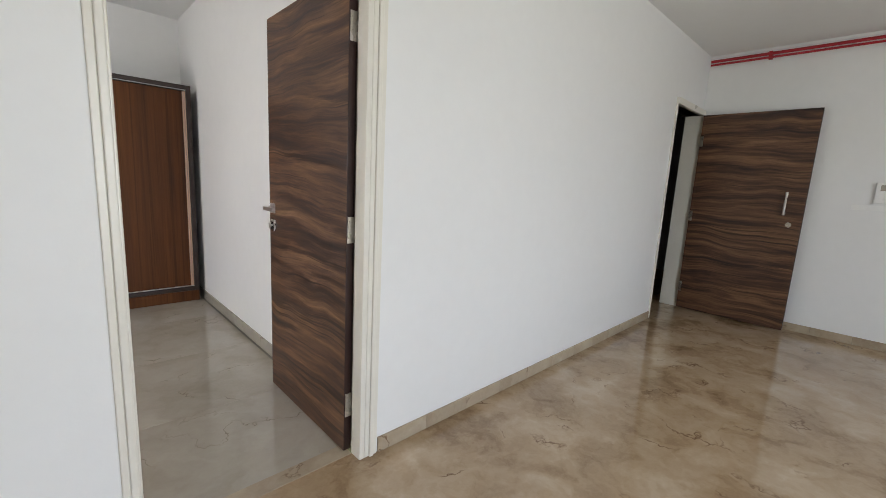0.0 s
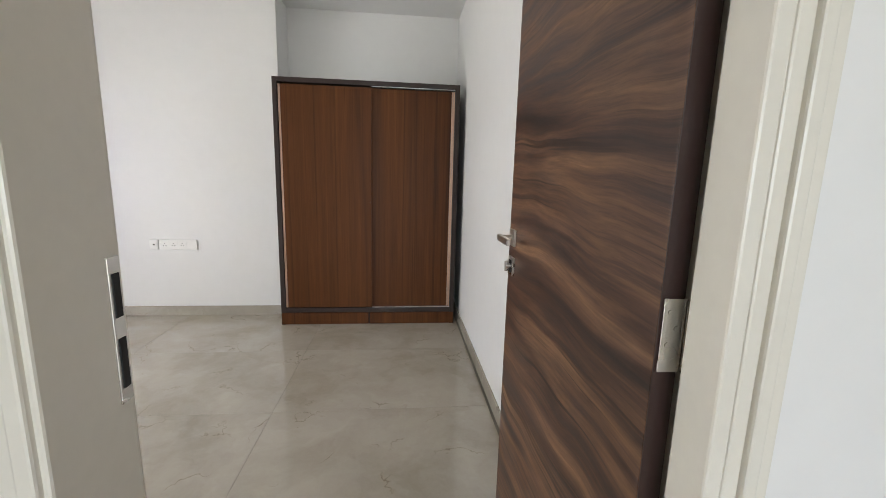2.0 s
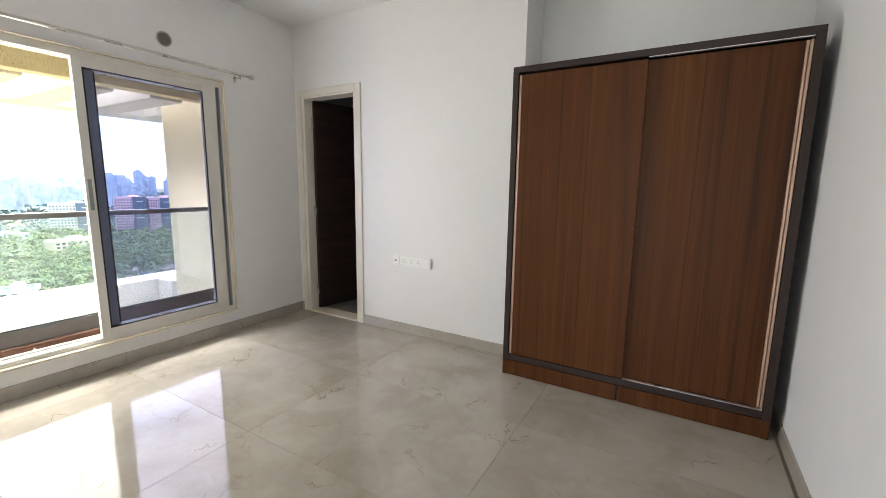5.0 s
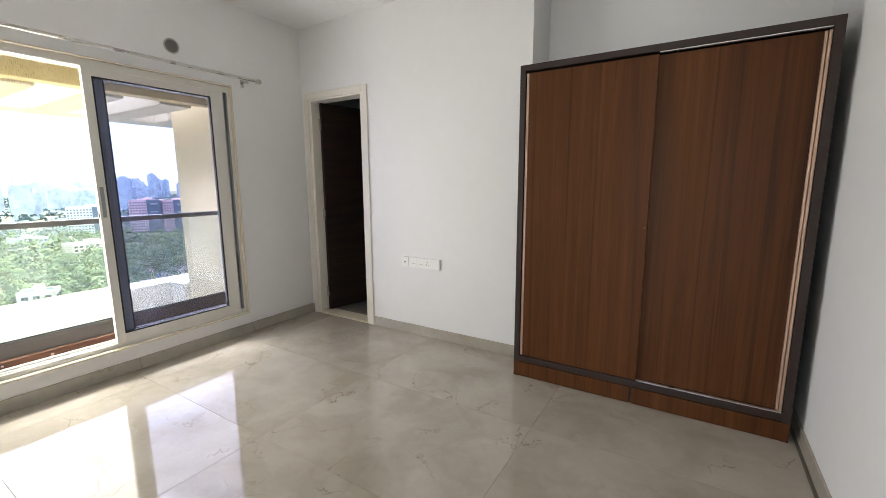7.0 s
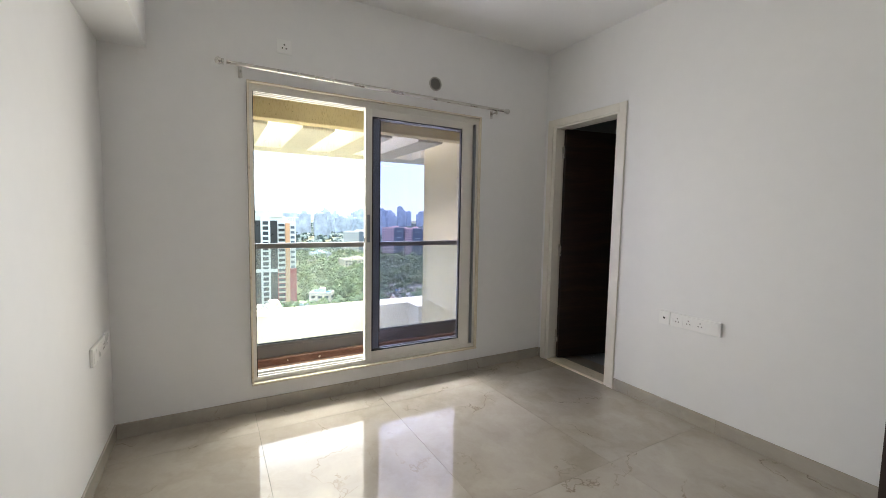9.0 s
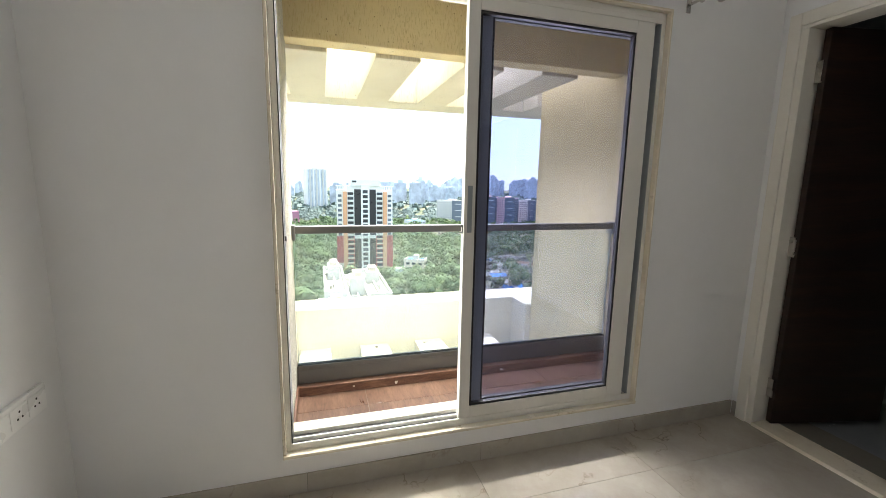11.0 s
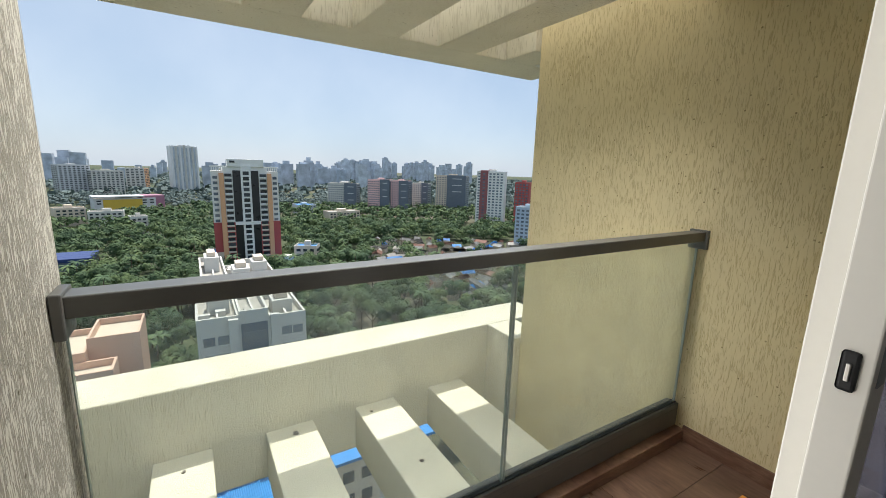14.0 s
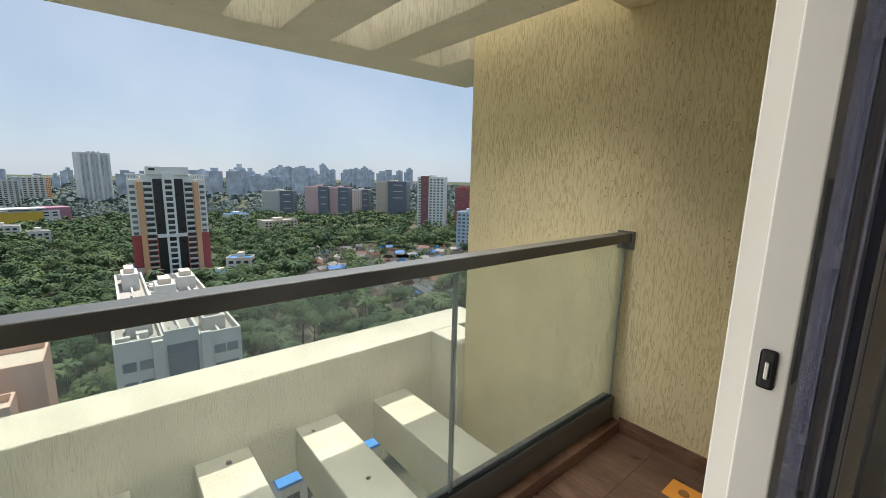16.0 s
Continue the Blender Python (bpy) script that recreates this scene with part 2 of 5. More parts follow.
WALL = plain("white_wall_paint", (0.85, 0.85, 0.84), 0.55, vary=0.03, scale=0.9, relief=0.0006, fine=90)
CEIL = plain("ceiling_paint", (0.86, 0.86, 0.85), 0.8, vary=0.02, scale=0.8, relief=0.0005)
TILE = marble("beige_polished_tile", (0.41, 0.37, 0.31), (0.33, 0.293, 0.238), (0.485, 0.445, 0.385), (0.25, 0.205, 0.155), 0.06, 2.1, width=0.012)
HALLSTONE = marble("brown_marble", (0.42, 0.30, 0.185), (0.20, 0.118, 0.06), (0.58, 0.46, 0.33), (0.17, 0.095, 0.05), 0.07, 2.3, 0.0, 0.022)
SKIRT = marble("skirting_stone", (0.42, 0.385, 0.33), (0.36, 0.33, 0.28), (0.48, 0.45, 0.39), (0.25, 0.2, 0.16), 0.16, 2.4)
HALLSKIRT = marble("hall_skirting_stone", (0.42, 0.34, 0.25), (0.30, 0.22, 0.15), (0.52, 0.44, 0.33), (0.2, 0.13, 0.08), 0.16, 2.4)
GROUT = plain("grout", (0.20, 0.185, 0.155), 0.8)
FRAME = plain("ivory_enamel", (0.80, 0.77, 0.69), 0.32, vary=0.05, scale=3, relief=0.0006, fine=40)
WALNUT = veneer("walnut_veneer", ((0.33, (0.022, 0.010, 0.008)), (0.43, (0.070, 0.030, 0.017)), (0.52, (0.135, 0.064, 0.033)), (0.60, (0.20, 0.102, 0.050)), (0.72, (0.30, 0.165, 0.085))), (0.9, 0.9, 15.0), rough=0.42, bend=0.20, streaks=True)
# Walnut pattern with near-black stops, for the bathroom leaf alone.
DARKDOOR = veneer("near_black_veneer", ((0.33, (0.008, 0.004, 0.003)), (0.50, (0.024, 0.011, 0.008)), (0.70, (0.050, 0.025, 0.016))), (0.9, 0.9, 15.0), rough=0.5, bend=0.20)
LIPPING = plain("dark_edge_lipping", (0.030, 0.012, 0.010), 0.35, vary=0.2, scale=5)
TEAK = veneer("teak_laminate", ((0.28, (0.048, 0.016, 0.005)), (0.42, (0.085, 0.029, 0.0085)), (0.60, (0.110, 0.039, 0.0115)), (0.78, (0.150, 0.058, 0.0185))), (11.0, 11.0, 0.30), rough=0.5, bend=0.008, streaks=True, shine=0.18, pores=0.84, veins=0.4)
WENGE = plain("wenge_laminate", (0.028, 0.014, 0.010), 0.55, vary=0.2, scale=8)
ROSE = plain("rose_aluminium", (0.60, 0.42, 0.31), 0.35, metal=0.55, vary=0.05)
CHROME = plain("satin_nickel", (0.62, 0.60, 0.56), 0.28, metal=1.0, vary=0.05)
SILVER = plain("silver_track", (0.72, 0.72, 0.72), 0.3, metal=1.0, vary=0.05)
ALU = plain("ivory_coated_aluminium", (0.72, 0.70, 0.64), 0.35, vary=0.03)
# Grey of the interlock strip; also colours the shaded gap and pull recess.
INTERLOCK_AND_SHADE = plain("grey_interlock_and_shade", (0.27, 0.30, 0.31), 0.4, vary=0.06)
GASKET = plain("black_gasket_and_groove", (0.012, 0.012, 0.012), 0.6)
STONE = marble("cream_sill_stone", (0.75, 0.68, 0.54), (0.68, 0.61, 0.47), (0.80, 0.74, 0.61), (0.45, 0.36, 0.24), 0.2, 3.0)
PLASTIC = plain("white_switch_plastic", (0.90, 0.90, 0.88), 0.3, vary=0.02)
DARK = plain("dark_hole", (0.02, 0.02, 0.02), 0.8)
COAT = rustic("cream_render_coat", (0.76, 0.65, 0.39), (0.58, 0.475, 0.255), 0.0035, 270, 0.49)
# Weathered coat whose grey also carries the side wall's shade.
COAT_GREY = rustic("weathered_shaded_render_coat", (0.63, 0.605, 0.525), (0.32, 0.295, 0.24), 0.006, 330, 0.60)
CONC = rustic("pale_render_coat", (0.74, 0.70, 0.57), (0.58, 0.54, 0.42), 0.004, 150, 0.50)
RAIL = plain("bronze_grey_aluminium", (0.125, 0.124, 0.118), 0.36, metal=0.3, vary=0.08)
DECK = veneer("wood_look_tile", ((0.30, (0.075, 0.040, 0.028)), (0.5, (0.13, 0.075, 0.052)), (0.7, (0.19, 0.115, 0.08))), (1.6, 9.0, 3.0), rough=0.3, bend=0.12)
KERB = veneer("kerb_tile", ((0.30, (0.09, 0.042, 0.028)), (0.5, (0.16, 0.082, 0.055)), (0.7, (0.25, 0.15, 0.10))), (3.0, 3.0, 14.0), rough=0.35, bend=0.12)
ORANGE = plain("orange_plastic", (0.72, 0.30, 0.045), 0.5, vary=0.1)
GLASS_CLEAR = pane_glass("clear_glass", (0.88, 0.91, 0.89), 0.55, 0.10, (0.70, 0.73, 0.70))
GLASS_TINT = pane_glass("blue_tinted_glass", (0.80, 0.81, 0.90), 0.8, 0.0)
RED = plain("red_pipe_paint", (0.42, 0.02, 0.03), 0.4)
BATH = plain("grey_bath_tile", (0.30, 0.32, 0.33), 0.25, vary=0.1)


# ---- building blocks ----
def box(bm, x0, x1, y0, y1, z0, z1, bevel=0.0, seg=2):
    r = bmesh.ops.create_cube(bm, size=1.0)
    for v in r["verts"]:
        v.co = Vector((x0 + (v.co.x + 0.5) * (x1 - x0), y0 + (v.co.y + 0.5) * (y1 - y0), z0 + (v.co.z + 0.5) * (z1 - z0)))
    if bevel:
        edges = list({e for v in r["verts"] for e in v.link_edges})
        bmesh.ops.bevel(bm, geom=edges, offset=bevel, segments=seg, affect="EDGES", profile=0.5)
    return bm


def boxes(rows, bevel=0.0):
    bm = bmesh.new()
    for r in rows:
        box(bm, *r, bevel=bevel)
    return bm


def rod(bm, a, b, r0, r1=None, sides=16):
    a, b = Vector(a), Vector(b)
    d = b - a
    m = Matrix.Translation((a + b) / 2) @ d.to_track_quat("Z", "Y").to_matrix().to_4x4()
    bmesh.ops.create_cone(bm, cap_ends=True, segments=sides, radius1=r0, radius2=r0 if r1 is None else r1, depth=d.length, matrix=m)
    return bm


def ball(bm, at, r, squash=1.0, seg=16):
    bmesh.ops.create_uvsphere(bm, u_segments=seg, v_segments=seg // 2, radius=r, matrix=Matrix.Translation(at) @ Matrix.Diagonal((1, 1, squash, 1)))
    return bm


def pierced(axis, a0, a1, us, zs, holes):
    """A wall in one piece, a0 to a1 thick along axis, on a grid of us by zs, open in the named cells."""
    bm = bmesh.new()
    put = (lambda a, u, z: (a, u, z)) if axis == "x" else (lambda a, u, z: (u, a, z))
    v = {(i, j, k): bm.verts.new(put(a, u, z)) for i, u in enumerate(us) for j, z in enumerate(zs) for k, a in enumerate((a0, a1))}
    solid = {(i, j) for i in range(len(us) - 1) for j in range(len(zs) - 1)} - set(holes)
    for i, j in solid:
        ring = ((i, j), (i + 1, j), (i + 1, j + 1), (i, j + 1))
        for k in (0, 1):
            bm.faces.new([v[p[0], p[1], k] for p in ring])
        for (p, q), near in (((ring[0], ring[1]), (i, j - 1)), ((ring[1], ring[2]), (i + 1, j)), ((ring[2], ring[3]), (i, j + 1)), ((ring[3], ring[0]), (i - 1, j))):
            if near not in solid:
                bm.faces.new((v[p[0], p[1], 0], v[q[0], q[1], 0], v[q[0], q[1], 1], v[p[0], p[1], 1]))
    bmesh.ops.delete(bm, geom=[x for x in bm.verts if not x.link_faces], context="VERTS")
    bmesh.ops.recalc_face_normals(bm, faces=bm.faces)
    return bm


def mesh_of(name, bm, material, smooth=False):
    me = bpy.data.meshes.new(name)
    bm.normal_update()
    bm.to_mesh(me)
    bm.free()
    me.materials.append(material)
    if smooth:
        for p in me.polygons:
            p.use_smooth = True
    return me


def structure(name, bm, material, label, category):
    return tagged(new(name, mesh_of(name, bm, material)), label, category, kind="structure")


def thing(name, at, label, category, group=""):
    ob = new(name)
    ob.empty_display_size = 0.05
    ob.location = at
    return tagged(ob, label, category, group)


def base_of(ob):
    at = Vector((0, 0, 0))
    while ob is not None:
        at += ob.location
        ob = ob.parent
    return at


def part(name, bm, material, parent, label="", smooth=False):
    """A mesh under a thing; its coordinates are given in the world."""
    bmesh.ops.translate(bm, verts=bm.verts, vec=-base_of(parent))
    ob = new(name, mesh_of(name, bm, material, smooth))
    ob.parent = parent
    return tagged(ob, label) if label else ob


# ---- structure: bedroom, hall, bathroom ----
XE, XW = -0.065, -3.945          # bedroom east and west faces
YS, YN = 2.275, 5.45             # bedroom south and north faces
YH = 2.137                       # hall face of the entry wall
TOP = 2.75

structure("wall_entry", pierced("y", YH, YS, (-5.0, -1.025, -0.115, 3.267, 4.13), (0, 2.13, 2.155, TOP), ((1, 0), (1, 1), (3, 0))), WALL, "white painted plaster wall with the bedroom doorway", "wall")
structure("wall_bedroom_east", boxes(((XE, 0.06, YS, 5.95, 0, TOP),)), WALL, "white painted plaster wall beside the open door", "wall")
structure("wall_bedroom_north", pierced("y", YN, 5.58, (-3.945, -3.885, -3.125, -1.63), (0, 2.145, TOP), ((1, 0),)), WALL, "white painted plaster wall with the bathroom doorway", "wall")
structure("wall_niche_side", boxes(((-1.75, -1.63, 5.58, 5.95, 0, TOP),)), WALL, "white painted side of the wardrobe niche", "wall")
structure("wall_niche_back", boxes(((-1.63, XE, 5.80, 5.95, 0, TOP),)), WALL, "white painted back of the wardrobe niche", "wall")
structure("wall_bedroom_west", pierced("x", -4.15, XW, (YS, 2.985, 4.712, 5.58), (0, 0.188, 2.104, TOP), ((1, 1),)), WALL, "white painted plaster wall around the balcony door", "wall")
structure("beam_bedroom", boxes(((XW, XE, YS, 2.49, 2.19, TOP),), 0.004), WALL, "white plastered ceiling beam along the entry wall", "beam")
structure("ceiling_bedroom", boxes(((-4.15, 0.06, YS, 5.95, TOP, TOP + 0.12),)), CEIL, "white painted flat ceiling", "ceiling")
structure("ceiling_hall", boxes(((-5.0, 4.25, -2.75, YS, TOP, TOP + 0.12),)), CEIL, "white painted flat ceiling", "ceiling")
structure("wall_hall_east", boxes(((4.13, 4.25, -2.75, YS, 0, TOP),)), WALL, "white painted plaster wall behind the open main door", "wall")
structure("wall_hall_west", boxes(((-5.12, -5.0, -2.75, YS, 0, TOP),)), WALL, "white painted plaster wall", "wall")
structure("wall_hall_south", pierced("y", -2.75, -2.62, (-5.0, -1.15, 0.75, 4.13), (0, 0.4, 2.2, TOP), ((1, 1),)), WALL, "white painted plaster wall with a wide window", "wall")
floor_hall = structure("floor_hall", boxes(((-5.0, 4.13, -2.75, 2.20, -0.06, -0.001),)), HALLSTONE, "polished brown marble floor with dark veins", "floor")
structure("floor_lobby", boxes(((3.1, 6.4, 2.20, 5.2, -0.06, -0.001),)), HALLSTONE, "polished brown marble floor of the dark lobby", "floor")
# Lobby walls share one even mid grey.
structure("wall_lobby", boxes(((3.0, 3.12, YS, 5.3, 0, TOP), (6.33, 6.45, YS, 5.3, 0, TOP), (3.12, 6.33, 5.18, 5.3, 0, TOP), (4.25, 6.33, 2.08, YS, 0, TOP), (3.12, 6.33, YS, 5.18, 2.5, 2.6))), plain("lobby_grey", (0.35, 0.34, 0.33), 0.7), "grey lobby wall", "wall")
structure("wall_bath", boxes(((-4.15, -3.945, 5.58, 7.5, 0, TOP), (-2.55, -2.43, 5.58, 7.5, 0, TOP), (-3.945, -2.55, 7.38, 7.5, 0, TOP), (-3.945, -2.55, 5.58, 7.38, 2.4, 2.5))), BATH, "grey tiled bathroom wall", "wall")
structure("floor_bath", boxes(((-3.945, -2.55, 5.53, 7.38, -0.06, -0.012),)), BATH, "dark grey tiled bathroom floor", "floor")

# skirting runs
def skirting(name, x0, x1, y0, y1, material, label, h=0.085, piece=0.8):
    """A skirting run: a thin bed, and pieces of stone set on it with fine joints."""
    bed = structure(name, boxes(((x0 + 0.002, x1 - 0.002, y0 + 0.002, y1 - 0.002, 0, h - 0.002),)), GROUT, label, "baseboard")
    along = 0 if x1 - x0 > y1 - y0 else 1
    a, b = (x0, x1) if along == 0 else (y0, y1)
    n = max(1, round((b - a) / piece))
    step = (b - a) / n
    half = step / 2 - 0.0008
    rows = ((-half, half, y0, y1, 0, h),) if along == 0 else ((x0, x1, -half, half, 0, h),)
    me = mesh_of("skirting_tile", boxes(rows, 0.0012), material)
    for k in range(n):
        ob = new("skirting_tile", me)
        c = a + step * (k + 0.5)
        ob.location = (c, 0, 0) if along == 0 else (0, c, 0)
        ob.parent = bed
    return bed


S = 0.011
skirting("baseboard_west", XW, XW + S, YS + S, YN - S, SKIRT, "beige polished stone skirting below the balcony door")
skirting("baseboard_north", -3.105, -1.63, YN - S, YN, SKIRT, "beige polished stone skirting")
skirting("baseboard_north_corner", XW + S, -3.91, YN - S, YN, SKIRT, "beige polished stone skirting stub in the corner")
skirting("baseboard_east", XE - S, XE, YS + S, 5.80, SKIRT, "beige polished stone skirting behind the door")
skirting("baseboard_south", XW, -1.06, YS, YS + S, SKIRT, "beige polished stone skirting")
skirting("baseboard_hall", -0.088, 3.267, YH - S, YH, HALLSKIRT, "brown marble skirting along the hall wall", 0.075, 0.30)
skirting("baseboard_hall_end", 4.13 - S, 4.13, -2.62, YH - S, HALLSKIRT, "brown marble skirting beside the main door", 0.075, 0.30)
skirting("baseboard_hall_left", -5.0, -1.05, YH - S, YH, HALLSKIRT, "brown marble skirting along the hall wall", 0.075)
structure("threshold", boxes(((-0.984, -0.185, 2.20, 2.285, -0.06, 0.001),), 0.0008), HALLSKIRT, "brown marble threshold strip in the doorway", "threshold")


# ---- entry door frame, leaf and its ironwork ----
frame_entry = tagged(thing("door_frame_entry", (-0.575, 2.13, 0), "ivory painted moulded door frame with a strike plate", "door frame"), kind="structure")
for nm, rows in (("jamb", ((-1.024, -0.982, 2.131, 2.283, 0, 2.105),)), ("jamb", ((-0.160, -0.116, 2.131, 2.283, 0, 2.105), (-0.186, -0.1602, 2.1312, 2.205, 0, 2.1048))), ("head", ((-1.024, -0.116, 2.1315, 2.2825, 2.1052, 2.155),))):
    part(nm, boxes(rows, 0.004), FRAME, frame_entry)
for nm, rows in (
    ("architrave", ((-1.034, -1.012, 2.128, 2.1365, 0, 2.185), (-1.012, -0.990, 2.121, 2.1365, 0, 2.165))),
    ("architrave", ((-0.116, -0.094, 2.128, 2.1365, 0, 2.185), (-0.138, -0.116, 2.121, 2.1365, 0, 2.165))),
    ("architrave", ((-1.012, -0.116, 2.121, 2.1365, 2.125, 2.165), (-1.012, -0.116, 2.128, 2.1365, 2.165, 2.185))),
    ("architrave", ((-1.05, -0.985, 2.2755, 2.290, 0, 2.17),)),
):
    part(nm, boxes(rows, 0.004), FRAME, frame_entry, "ivory stepped moulding")
strike = part("strike_plate", boxes(((-0.983, -0.9795, 2.254, 2.278, 0.955, 1.165),), 0.0008), CHROME, frame_entry, "scratched metal strike plate")
part("bolt_hole", boxes(((-0.9805, -0.978, 2.259, 2.273, 1.08, 1.142),), 0.0005), DARK, strike)
part("bolt_hole", boxes(((-0.9805, -0.978, 2.259, 2.273, 0.977, 1.05),), 0.0005), DARK, strike)


def hinge(door, x, y, z, h=0.115):
    plate = boxes(((x - 0.001, x + 0.034, y - 0.0035, y - 0.001, z, z + h),), 0.0008)
    hob = part("hinge", plate, CHROME, door, "satin steel butt hinge")
    bm = bmesh.new()
    rod(bm, (x + 0.041, y - 0.007, z), (x + 0.041, y - 0.007, z + h), 0.0065, sides=14)
    box(bm, x + 0.047, x + 0.0495, y - 0.034, y - 0.004, z, z + h, 0.0005)
    part("knuckle", bm, CHROME, hob, smooth=False)
    bm = bmesh.new()
    for k in range(4):
        rod(bm, (x + (0.010 if k % 2 else 0.022), y - 0.0045, z + 0.018 + k * h * 0.22), (x + (0.010 if k % 2 else 0.022), y - 0.003, z + 0.018 + k * h * 0.22), 0.004, sides=10)
    part("screw", bm, CHROME, hob)


LX0, LX1, LY0, LY1 = -0.212, -0.174, 2.228, 3.08
entry_door = thing("bedroom_door", (LX0, LY0, 0.008), "open walnut veneer bedroom door with satin lever handle", "door")
part("leaf", boxes(((LX0, LX1, LY0 + 0.002, LY1 - 0.002, 0.008, 2.095),), 0.0015), WALNUT, entry_door)
part("edge_lipping", boxes(((LX0 + 0.0005, LX1 - 0.0005, LY0, LY0 + 0.0025, 0.009, 2.094),)), LIPPING, entry_door, "dark red-brown edge lipping")
part("edge_lipping", boxes(((LX0 + 0.0005, LX1 - 0.0005, LY1 - 0.0025, LY1, 0.009, 2.094),)), LIPPING, entry_door, "dark red-brown edge lipping")
for z in (0.18, 1.00, 1.825):
    hinge(entry_door, LX0 + 0.005, LY0, z)


def lever(door, x, y, z, side):
    """Lever handle on a square rose, and the thumb-turn plate below. side: the way out of the leaf along x; the lever points to -y."""
    s = side
    rose = part("rose", boxes(((min(x, x + s * 0.009), max(x, x + s * 0.009), y - 0.028, y + 0.028, z - 0.028, z + 0.028),), 0.002), CHROME, door, "square satin nickel rose")
    bm = bmesh.new()
    rod(bm, (x + s * 0.008, y, z), (x + s * 0.052, y, z), 0.0095, 0.008)
    part("neck", bm, CHROME, rose, smooth=False)
    part("lever", boxes(((min(x + s * 0.043, x + s * 0.056), max(x + s * 0.043, x + s * 0.056), y - 0.118, y + 0.010, z - 0.011, z + 0.011),), 0.003), CHROME, rose, "flat satin lever")
    zz = z - 0.098
    plate = part("lock_plate", boxes(((min(x, x + s * 0.008), max(x, x + s * 0.008), y - 0.028, y + 0.028, zz - 0.032, zz + 0.032),), 0.002), CHROME, door, "square satin nickel lock plate")
    part("recess", boxes(((min(x + s * 0.0075, x + s * 0.009), max(x + s * 0.0075, x + s * 0.009), y - 0.014, y + 0.014, zz - 0.022, zz + 0.022),), 0.0004), DARK, plate)
    bm = bmesh.new()
    rod(bm, (x + s * 0.008, y, zz), (x + s * 0.024, y, zz), 0.009, 0.0085)
    box(bm, min(x + s * 0.016, x + s * 0.028), max(x + s * 0.016, x + s * 0.028), y - 0.005, y + 0.005, zz - 0.017, zz + 0.017, 0.002)
    part("thumb_turn", bm, CHROME, plate)


lever(entry_door, LX0, 3.026, 1.088, -1)
lever(entry_door, LX1, 3.026, 1.088, 1)
part("latch_face", boxes(((LX0 + 0.008, LX1 - 0.008, LY1 - 0.0005, LY1 + 0.0012, 0.93, 1.15),)), CHROME, entry_door, "metal lock face on the edge")

# ---- wardrobe ----
WX0, WX1, WY0, WY1, WH = -1.603, -0.12, 5.166, 5.76, 2.026
wardrobe = thing("wardrobe", ((WX0 + WX1) / 2, WY0, 0), "teak laminate wardrobe with two sliding doors and dark frame", "wardrobe")
part("side_panel", boxes(((WX0, WX0 + 0.036, WY0, WY1, 0, WH),), 0.0015), WENGE, wardrobe)
part("side_panel", boxes(((WX1 - 0.036, WX1, WY0, WY1, 0, WH),), 0.0015), WENGE, wardrobe)
part("top_panel", boxes(((WX0 + 0.036, WX1 - 0.036, WY0 + 0.0005, WY1, WH - 0.036, WH),), 0.0015), WENGE, wardrobe)
part("back_panel", boxes(((WX0 + 0.036, WX1 - 0.036, WY1 - 0.02, WY1, 0.12, WH - 0.036),)), WENGE, wardrobe)
part("bottom_rail", boxes(((WX0 + 0.036, WX1 - 0.036, WY0 + 0.0005, WY1 - 0.02, 0.108, 0.148),), 0.0015), WENGE, wardrobe)
for a, b in ((WX0 + 0.004, -0.868), (-0.855, WX1 - 0.004)):
    part("plinth_panel", boxes(((a, b, WY0 - 0.003, WY0 + 0.016, 0.004, 0.104),), 0.0015), TEAK, wardrobe, "teak laminate plinth panel")
part("plinth", boxes(((WX0 + 0.036, WX1 - 0.036, WY0 + 0.017, WY0 + 0.04, 0, 0.108),)), WENGE, wardrobe)
for a, b, y in ((WX0 + 0.058, -0.838, WY0 + 0.006), (-0.868, WX1 - 0.064, WY0 + 0.034)):
    door = part("sliding_door", boxes(((a, b, y, y + 0.022, 0.152, WH - 0.05),), 0.001), TEAK, wardrobe, "teak laminate sliding door")
part("handle_strip", boxes(((WX0 + 0.040, WX0 + 0.048, WY0 + 0.008, WY0 + 0.03, 0.152, WH - 0.05), (WX0 + 0.050, WX0 + 0.057, WY0 + 0.004, WY0 + 0.028, 0.152, WH - 0.05)), 0.002), ROSE, wardrobe, "rose-gold aluminium handle strip")
part("handle_strip", boxes(((WX1 - 0.063, WX1 - 0.052, WY0 + 0.030, WY0 + 0.056, 0.152, WH - 0.05), (WX1 - 0.050, WX1 - 0.038, WY0 + 0.020, WY0 + 0.05, 0.152, WH - 0.05)), 0.002), ROSE, wardrobe, "rose-gold aluminium handle strip")
part("door_track", boxes(((-0.838, WX1 - 0.04, WY0 + 0.004, WY0 + 0.028, 0.1485, 0.153),), 0.001), SILVER, wardrobe, "silver sliding track")
part("door_track", boxes(((-0.838, WX1 - 0.04, WY0 + 0.004, WY0 + 0.028, WH - 0.043, WH - 0.0375),), 0.001), SILVER, wardrobe, "silver sliding track")
bm = bmesh.new()
rod(bm, (-0.850, WY0 + 0.002, 1.06), (-0.850, WY0 + 0.007, 1.06), 0.004, sides=12)
part("lock", bm, RAIL, wardrobe, "small dark round lock")

